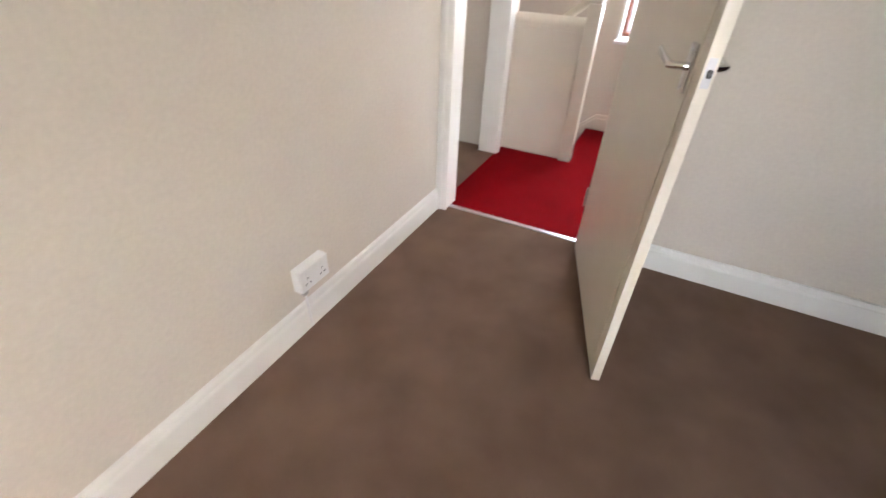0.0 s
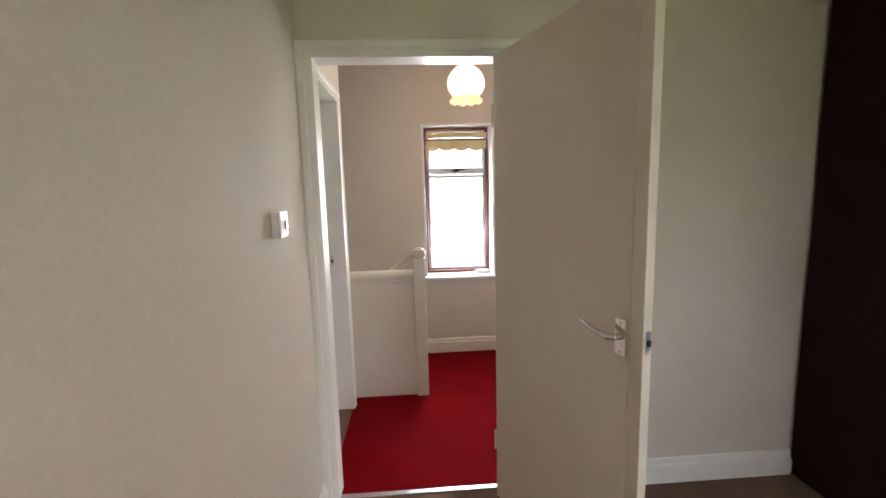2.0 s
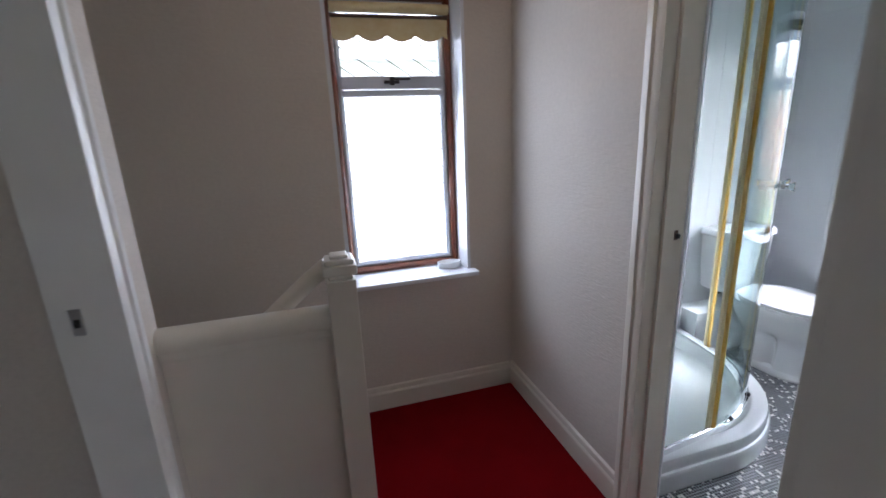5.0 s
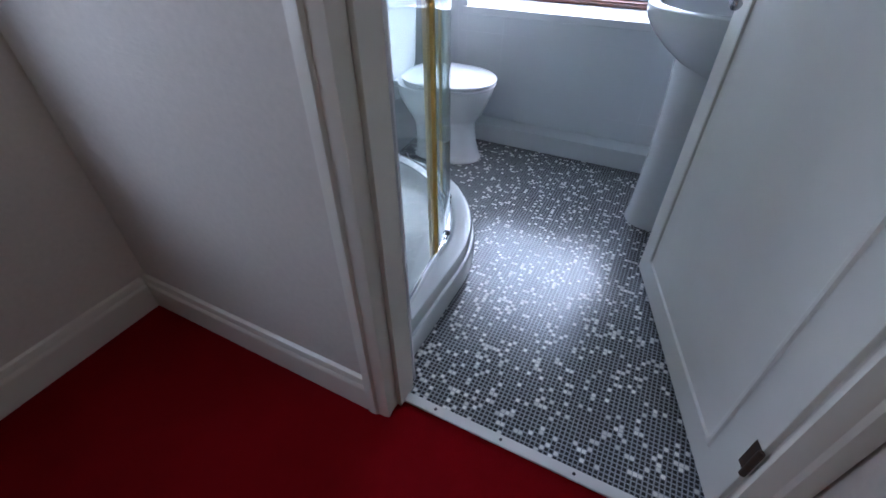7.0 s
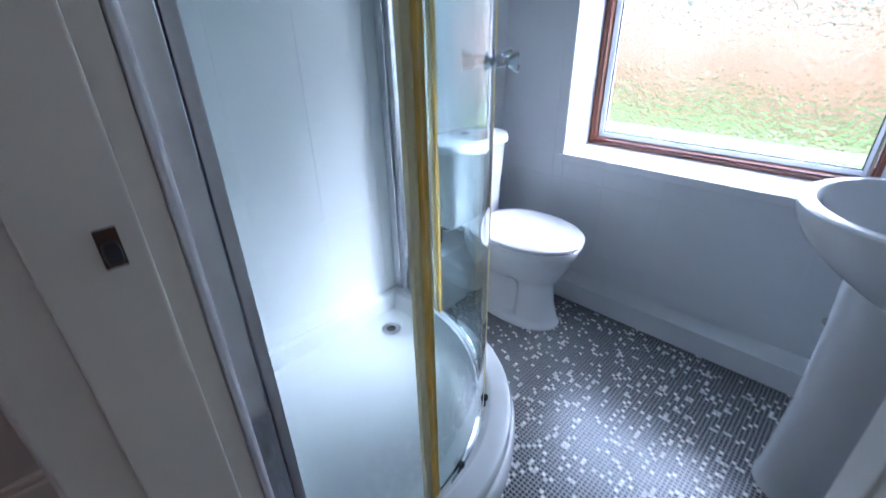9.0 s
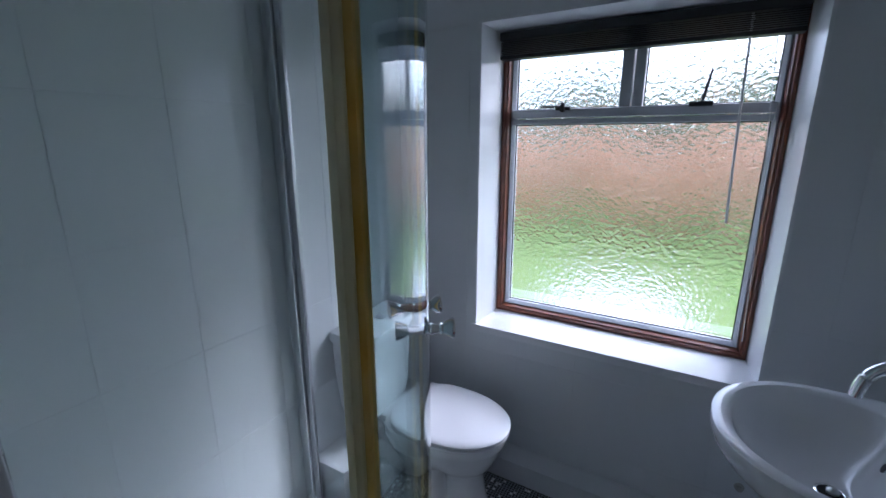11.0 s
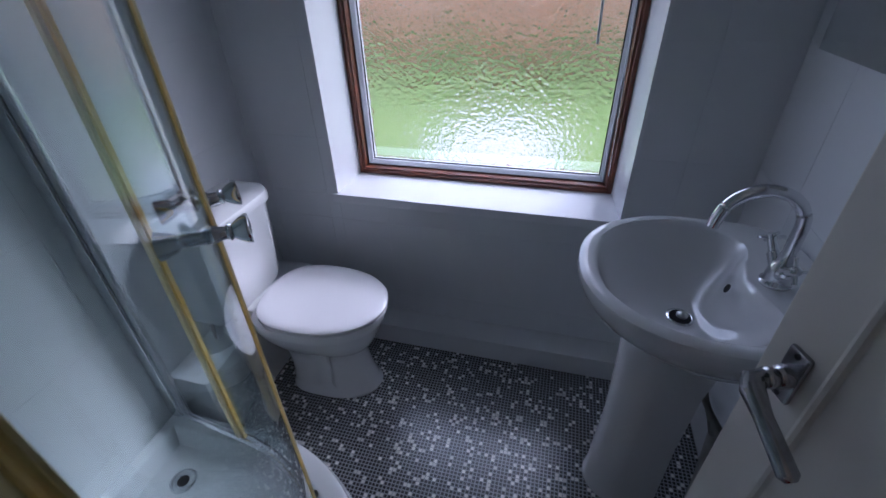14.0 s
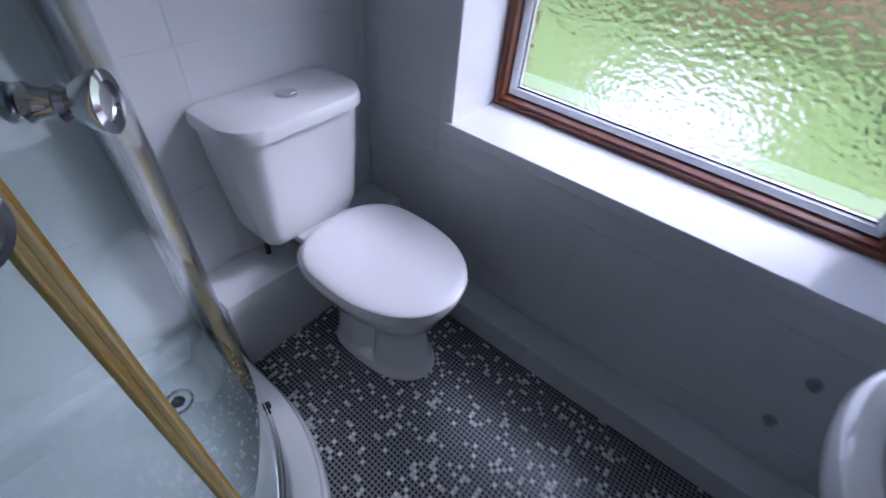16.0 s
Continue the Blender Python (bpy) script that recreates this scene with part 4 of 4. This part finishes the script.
sink = thing("wash_basin", (BX, 0.35, 0), "white ceramic pedestal wash basin", "basin")
part("bowl", loft([bowl_ring(0.60, 0.18, 0.17, 0.40), bowl_ring(0.64, 0.24, 0.14, 0.45), bowl_ring(0.70, 0.37, BYB, 0.53), bowl_ring(0.755, 0.455, BYB, 0.585), bowl_ring(0.79, 0.492, BYB, 0.606), bowl_ring(0.815, 0.505, BYB, 0.613), bowl_ring(0.828, 0.500, BYB, 0.611),
                   bowl_ring(0.834, 0.484, BYB, 0.602), bowl_ring(0.8335, 0.448, 0.165, 0.582, p=2.1), bowl_ring(0.8285, 0.434, 0.222, 0.574, 0.88, p=2.1, swell=0.040), bowl_ring(0.822, 0.422, 0.228, 0.568, 0.88, p=2.1, swell=0.042), bowl_ring(0.800, 0.402, 0.238, 0.557, 0.88, p=2.1, swell=0.042), bowl_ring(0.758, 0.350, 0.258, 0.530, 0.88, p=2.1, swell=0.030), bowl_ring(0.722, 0.255, 0.300, 0.480, 0.9, p=2.0), bowl_ring(0.704, 0.13, 0.325, 0.425, 0.95, p=2.0),
                   bowl_ring(0.698, 0.055, 0.345, 0.395, 1.0, p=2.0)]), CERAMIC, sink)


def ped_ring(z, w, d, y0=0.475):
    pts = [(BX + w / 2 * math.cos(radians(a)), y0 - d / 2 + d / 2 * math.sin(radians(a)), z) for a in range(0, 181, 12)]
    return pts + [(BX - w / 2, y0 - d, z), (BX - w / 2 + 0.03, y0 - d, z), (BX + w / 2 - 0.03, y0 - d, z), (BX + w / 2, y0 - d, z)]


part("pedestal", loft([ped_ring(-0.003, 0.185, 0.20, 0.485), ped_ring(0.02, 0.185, 0.20, 0.485), ped_ring(0.06, 0.165, 0.19, 0.478), ped_ring(0.30, 0.150, 0.18, 0.468), ped_ring(0.52, 0.160, 0.19, 0.472), ped_ring(0.66, 0.19, 0.21, 0.48)]), CERAMIC, sink)
wst = part("waste", turned((BX - 0.007, 0.366, 0.6985), [(0.030, 0), (0.030, 0.004), (0.026, 0.0055), (0.022, 0.003), (0.0, 0.002)], 24), CHROME, sink, "chrome basin waste")
# black disc gives the dark inside of the drain round the plug
part("drain_shade", turned((BX - 0.007, 0.366, 0.7005), [(0.024, 0), (0.024, 0.003), (0.0, 0.0031)], 24), BLACK, wst)
part("plug", turned((BX - 0.005, 0.362, 0.703), [(0.012, 0), (0.013, 0.006), (0.009, 0.010), (0.0, 0.011)], 20), SATIN, wst)
# no hole is cut: a black disc stands for its shaded inside
part("overflow", turned((BX + 0.004, 0.2905, 0.792), [(0.011, 0), (0.011, 0.002), (0.0, 0.0022)], 18, axis=(0, 0.95, 0.3), sx=0.75), BLACK, sink, "black disc for the shade inside the overflow hole")

TX, TY = 2.665, 0.218
tap = thing("mixer_tap", (TX, TY, 0.83), "chrome swan-neck mixer tap with cross handles", "tap")
part("base", turned((TX, TY, 0.831), [(0.030, 0), (0.030, 0.006), (0.025, 0.012), (0.024, 0.03), (0.020, 0.046), (0.015, 0.052), (0.013, 0.075)], 24), CHROME, tap)
arc = [(TX, TY, 0.90), (TX, TY, 0.962)] + [(TX, TY + 0.074 - 0.074 * math.cos(radians(a)), 0.962 + 0.074 * math.sin(radians(a))) for a in range(6, 169, 6)]
arc.append((TX, TY + 0.151, 0.950))
part("spout", tube(arc, [0.0125] * (len(arc) - 1) + [0.012], 16), CHROME, tap)
for s in (-1, 1):
    d = Vector((s * 0.75, 0.10, 0.65)).normalized()
    c = Vector((TX + s * 0.014, TY + 0.004, 0.862))
    valve = part("valve", tube([c, c + d * 0.030, c + d * 0.034, c + d * 0.066], [0.013, 0.013, 0.009, 0.009], 14), CHROME, tap)
    u = d.cross(Vector((0, 1, 0))).normalized()
    w = d.cross(u)
    e = c + d * 0.066
    part("cross_bar", tube([e - u * 0.026, e + u * 0.026], 0.0042, 10), CHROME, valve)
    part("cross_bar", tube([e - w * 0.026, e + w * 0.026], 0.0042, 10), CHROME, valve)
    part("finial", turned(e, [(0.010, -0.006), (0.010, 0.004), (0.005, 0.009), (0.0, 0.010)], 14, axis=d), CHROME, valve)

pipes = thing("basin_pipes", (2.60, 0.22, 0), "grey waste and supply pipes under the basin", "pipes")
part("waste_pipe", tube([(2.675, 0.30, 0.60), (2.672, 0.27, 0.50), (2.60, 0.215, 0.40), (2.59, 0.20, 0.20), (2.59, 0.19, 0.0)], 0.020, 14), PIPE, pipes)
part("supply_pipe", tube([(2.655, 0.21, 0.74), (2.56, 0.20, 0.55), (2.55, 0.185, 0.30), (2.55, 0.18, 0.0)], 0.0075, 10), IRON, pipes)
part("supply_pipe", tube([(2.69, 0.21, 0.74), (2.625, 0.165, 0.55), (2.62, 0.15, 0.30), (2.62, 0.15, 0.0)], 0.0075, 10), RUST, pipes)

mirror = thing("wall_mirror", (2.78, S + 0.006, 1.21), "frameless rectangular mirror on the bathroom wall", "mirror")
part("glass", boxes(((2.44, S + 0.0065, 1.212), (3.115, S + 0.012, 1.80)), bevel=0.001), MIRROR, mirror)
for y, z in ((0.452, 0.434), (0.449, 0.263)):
    plug = thing("pipe_stub", (E3, y, z), "small grey capped pipe stub on the wall", "pipe stub", "pipe stubs")
    part("stub", turned((E3 - 0.004, y, z), [(0.016, 0), (0.016, 0.004), (0.010, 0.006), (0.010, 0.018), (0.0, 0.019)], 16, axis=(-1, 0, 0)), PIPE, plug)
for k in range(4):
    screw = thing("threshold_screw", (E1 + 0.06, 0.2 + k * 0.19, 0.01), "small dark screw in the threshold strip", "screw", "threshold screws")
    part("head", turned((E1 + 0.060, 0.22 + k * 0.19, 0.0098), [(0.0045, 0), (0.004, 0.0012), (0.0, 0.0014)], 10), IRON, screw)

# ---- outdoors ----
GLOW = bpy.data.materials.new("overcast_glow")
GLOW.use_nodes = True
gn = GLOW.node_tree.nodes
em = gn.new("ShaderNodeEmission")
em.inputs["Color"].default_value = (0.93, 0.97, 1.0, 1)
# an overcast sky is three times as bright overhead as at the horizon; the sun still filters through it
place = gn.new("ShaderNodeNewGeometry")
split = gn.new("ShaderNodeSeparateXYZ")
rise = gn.new("ShaderNodeMapRange")
rise.inputs["From Max"].default_value = 70.0
rise.inputs["To Min"].default_value, rise.inputs["To Max"].default_value = 1.1, 1.9
clear = gn.new("ShaderNodeBsdfTransparent")
both = gn.new("ShaderNodeAddShader")
for a, b in ((place.outputs["Position"], split.inputs["Vector"]), (split.outputs["Z"], rise.inputs["Value"]), (rise.outputs["Result"], em.inputs["Strength"]),
             (em.outputs["Emission"], both.inputs[0]), (clear.outputs["BSDF"], both.inputs[1]), (both.outputs["Shader"], gn["Material Output"].inputs["Surface"])):
    GLOW.node_tree.links.new(a, b)
dome = [[(70 * math.cos(e) * math.cos(k * math.pi / 24), 70 * math.cos(e) * math.sin(k * math.pi / 24), 70 * math.sin(e)) for k in range(48)] for e in [radians(a) for a in (-2.25, 8, 18, 30, 42, 55, 68, 80, 89)]]
structure("backdrop", loft(dome), GLOW, "pale overcast sky in the distance", "sky")
structure("ground", boxes(((-72, -72, -3.0), (72, 72, -2.72))), GRASS, "green garden lawn", "lawn")
structure("pavement", turned((12.6, 2.2, -2.76), [(1.0, 0), (1.0, 0.05), (0.97, 0.065), (0.0, 0.066)], 40, sx=2.3, sy=1.8), PAVING, "pale round concrete garden patio", "patio")
structure("pavement_side", boxes(((-4, 2.3, -2.8), (3.4, 5.9, -2.70))), PAVING, "pale concrete side path", "path")

# added house: its white wall brightens what shows through the landing window
house = thing("assumed_house", (0.5, 8.0, -2.72), "assumed neighbouring house, pale wall added to whiten the landing window, slate roof", "house")
RENDER = material("white_render", (0.80, 0.80, 0.79), 0.85, tint=(0.7, 0.7, 0.69), scale=1.5, bump=0.3, bump_scale=40)
part("wall", boxes(((-7, 6.0, -2.75), (6.5, 13.0, 2.4))), RENDER, house)
part("roof", loft([[(-7.3, 5.7, 2.3), (-7.3, 13.3, 2.3), (-7.3, 9.5, 5.2)], [(6.8, 5.7, 2.3), (6.8, 13.3, 2.3), (6.8, 9.5, 5.2)]]), SLATE, house)


def leaf_mass(spots, count, size, seed):
    """Many small leaves scattered through overlapping clumps."""
    rng = np.random.default_rng(seed)
    verts, faces = [], []
    for k in range(count):
        c, r = spots[k % len(spots)]
        d = rng.normal(size=3)
        d /= np.linalg.norm(d)
        p = np.array(c) + d * np.array(r) * rng.uniform(0.55, 1.0)
        u = rng.normal(size=3)
        u /= np.linalg.norm(u)
        v = np.cross(u, d) + 1e-6
        v /= np.linalg.norm(v)
        s = size * rng.uniform(0.6, 1.3)
        i = len(verts)
        verts += [tuple(p - u * s), tuple(p + v * s * 0.5), tuple(p + u * s), tuple(p - v * s * 0.5)]
        faces.append((i, i + 1, i + 2, i + 3))
    me = bpy.data.meshes.new("leaves")
    me.from_pydata(verts, [], faces)
    return me


def bush(name, at, spots, count, size, mat, label, seed):
    base = thing(name, at, label, "bush")
    me = leaf_mass([((c[0] - at[0], c[1] - at[1], c[2] - at[2]), r) for c, r in spots], count, size, seed)
    me.materials.append(mat)
    crown = new("crown", me)
    crown.parent = base
    for k, (c, r) in enumerate(spots):
        part("trunk", tube([(c[0], c[1], at[2] - 0.02), (c[0] + 0.1, c[1] - 0.05, (at[2] + c[2]) / 2), (c[0], c[1], c[2])], [0.09, 0.06, 0.03], 8), BARK, base)


bush("copper_hedge", (22.5, 2, -2.72), [((22.5 + 0.4 * math.sin(k * 3.0), -7 + 1.8 * k, -0.25 + 0.45 * math.sin(k * 2.1)), (1.3, 1.3, 2.3)) for k in range(11)], 10000, 0.22, LEAF_RUST, "rusty brown leafy hedge at the lawn's edge", 3)
bush("green_hedge", (30, 2, -2.72), [((30 + math.sin(k), -14 + 2.6 * k, 1.4 + 0.6 * math.sin(k * 1.7)), (2.0, 2.0, 4.0)) for k in range(15)], 12000, 0.34, LEAF_GREEN, "tall green hedge beyond the garden", 4)
bush("shrub", (14.5, -3.4, -2.72), [((14.5, -3.6, -2.0), (1.0, 1.2, 0.8)), ((15.6, -2.4, -2.1), (0.9, 0.9, 0.7))], 1800, 0.12, LEAF_GREEN, "low green garden shrub", 5)

# ---- wall tiles, floor mosaic ----
TW, TH, TG = 0.25, 0.338, 0.0010


def tile_wall(wall, axis, face, sign, u0, u1, phase_u, phase_z, mat, z0=0.0, z1=H, hole=None):
    """Large flat tiles 4 mm proud of a wall, cut round an opening."""
    a = u0
    cuts_u = [u0] + [phase_u + k * TW for k in range(-20, 20) if u0 + 0.01 < phase_u + k * TW < u1 - 0.01] + [u1]
    cuts_z = [z0] + [phase_z + k * TH for k in range(-20, 20) if z0 + 0.01 < phase_z + k * TH < z1 - 0.01] + [z1]
    if hole:
        cuts_u = sorted(cuts_u + [hole[0], hole[1]])
        cuts_z = sorted(cuts_z + [hole[2], hole[3]])
    for p, q in zip(cuts_u, cuts_u[1:]):
        for r, s in zip(cuts_z, cuts_z[1:]):
            if q - p < 0.012 or s - r < 0.012:
                continue
            if hole and hole[0] - 1e-4 <= p and q <= hole[1] + 1e-4 and hole[2] - 1e-4 <= r and s <= hole[3] + 1e-4:
                continue
            g = TG / 2
            d = 0.0016 + random.uniform(0, 0.0002)
            lo, hi = sorted((face + sign * 0.0002, face + sign * d))
            b = (((p + g, lo, r + g), (q - g, hi, s - g)) if axis == "x" else ((lo, p + g, r + g), (hi, q - g, s - g)))
            ob = mesh_object("tile", boxes(b, bevel=0.0012), mat)
            ob.parent = wall


obs = bpy.data.objects
g1 = structure("wall_tiling_shower_north", boxes(((E2, N - 0.0012, 0), (2.47, N - 0.0002, H))), GROUT, "white shower wall tiling", "tiling")
tile_wall(g1, "x", N - 0.0012, -1, E2, 2.47, 1.897, 0.215, SHOWER_TILE)
g2 = structure("wall_tiling_north", boxes(((2.4702, N - 0.0012, 0), (E3, N - 0.0002, H))), GROUT, "white painted bathroom wall tiling", "tiling")
tile_wall(g2, "x", N - 0.0012, -1, 2.4702, E3, 1.897, 0.215, TILE_WHITE)
g3 = structure("wall_tiling_shower_west", boxes(((E2 + 0.0002, 0.93, 0), (E2 + 0.0012, N, H))), GROUT, "white shower wall tiling", "tiling")
tile_wall(g3, "y", E2 + 0.0012, 1, 0.93, N, 1.10, 0.215, SHOWER_TILE)
g4 = structure("wall_tiling_east", boxes(((E3 - 0.0012, S, 0), (E3 - 0.0002, N, WZ0)), ((E3 - 0.0012, S, WZ1), (E3 - 0.0002, N, H)), ((E3 - 0.0012, S, WZ0), (E3 - 0.0002, WY0, WZ1)), ((E3 - 0.0012, WY1, WZ0), (E3 - 0.0002, N, WZ1))), GROUT,
               "white painted tiling of the window wall", "tiling")
tile_wall(g4, "y", E3 - 0.0012, -1, S, N, 0.305, 0.203, TILE_WHITE, hole=(WY0, WY1, WZ0, WZ1))
g5 = structure("wall_tiling_south", boxes(((E2 + 0.01, S + 0.0002, 0), (E3, S + 0.0012, H))), GROUT, "white painted bathroom wall tiling", "tiling")
tile_wall(g5, "x", S + 0.0012, 1, E2 + 0.01, E3, 1.94, 0.203, TILE_WHITE)

P = 0.0125


def single(mat, name, amount):
    """The same glaze for pieces that are objects of their own."""
    m = mat.copy()
    m.name = name
    n, l = m.node_tree.nodes, m.node_tree.links
    info = n.new("ShaderNodeObjectInfo")
    for x in n:
        if x.type == "MAP_RANGE" and abs(x.inputs["To Max"].default_value - 1 - amount) < 1e-4:
            l.new(info.outputs["Random"], x.inputs["Value"])
    return m


DARK_PIECE, PALE_PIECE = single(DARK_TILE, "charcoal_mosaic_piece", 0.5), single(PALE_TILE, "pale_mosaic_piece", 0.22)
rng = np.random.default_rng(11)
nx, ny = int((E3 - E1 - 0.076) / P), int((N - S) / P)
gx, gy = np.meshgrid(np.arange(nx), np.arange(ny), indexing="ij")
X, Y = E1 + 0.077 + gx.ravel() * P, S + 0.001 + gy.ravel() * P
pale = rng.random(X.size) < 0.135
for i in np.nonzero(pale)[0]:
    if rng.random() < 0.05 and i + 1 < X.size:
        pale[i + (1 if rng.random() < 0.6 else min(ny, X.size - 1 - i))] = True
floor_ob = obs["floor_bathroom"]
keep_free = (Y > 0.95) & (X < 2.42) & (((X < SX) | (Y > SY)) | ((X - SX) ** 2 + (Y - SY) ** 2 < 0.5 ** 2))
keep_free |= X > 3.085
near = (X < E1 + 0.077 + 18.5 * P) & (Y > 0.45) & (Y < 0.45 + 16 * P)
for name, mask, mat in (("dark", ~pale & near, DARK_PIECE), ("pale", pale & near, PALE_PIECE)):
    g, b = (0.0016, 0.0023) if name == "dark" else (0.0008, 0.0013)
    bm = loft([[(u, v, z) for u, v in ((c, c), (P - c, c), (P - c, P - c), (c, P - c))] for c, z in ((g, 0.0), (b, 0.0008))])
    shared = mesh_object("tile", bm, mat)
    spots = list(zip(X[mask], Y[mask]))
    for i, (x, y) in enumerate(spots):
        ob = shared if i == 0 else new("tile", shared.data)
        ob.location = (x, y, -0.0041)
        ob.parent = floor_ob
keep_free |= near
for name, mask, mat, label in (("dark_mosaic", ~pale & ~keep_free, DARK_TILE, "small charcoal floor mosaic"), ("pale_mosaic", pale & ~keep_free, PALE_TILE, "small pale floor mosaic")):
    x, y = X[mask], Y[mask]
    g, b = 0.0016, 0.0023
    if name == "pale_mosaic":
        g, b = 0.0008, 0.0013
    k = len(x)
    low, top = -0.0041, np.full(k, -0.0033)
    v = np.stack([np.stack([x + dx, y + dy, np.full(k, z) if np.isscalar(z) else z], 1) for dx, dy, z in
                  ((g, g, low), (P - g, g, low), (P - g, P - g, low), (g, P - g, low), (b, b, top), (P - b, b, top), (P - b, P - b, top), (b, P - b, top))], 1).reshape(-1, 3)
    quad = np.array([(4, 5, 6, 7), (0, 1, 5, 4), (1, 2, 6, 5), (2, 3, 7, 6), (3, 0, 4, 7)])
    f = (np.arange(k)[:, None, None] * 8 + quad[None]).reshape(-1, 4)
    me = bpy.data.meshes.new(name)
    me.from_pydata(v.tolist(), [], f.tolist())
    me.materials.append(mat)
    ob = new(name, me)
    ob.parent = floor_ob
    tagged(ob, label, "", "", "stuff")
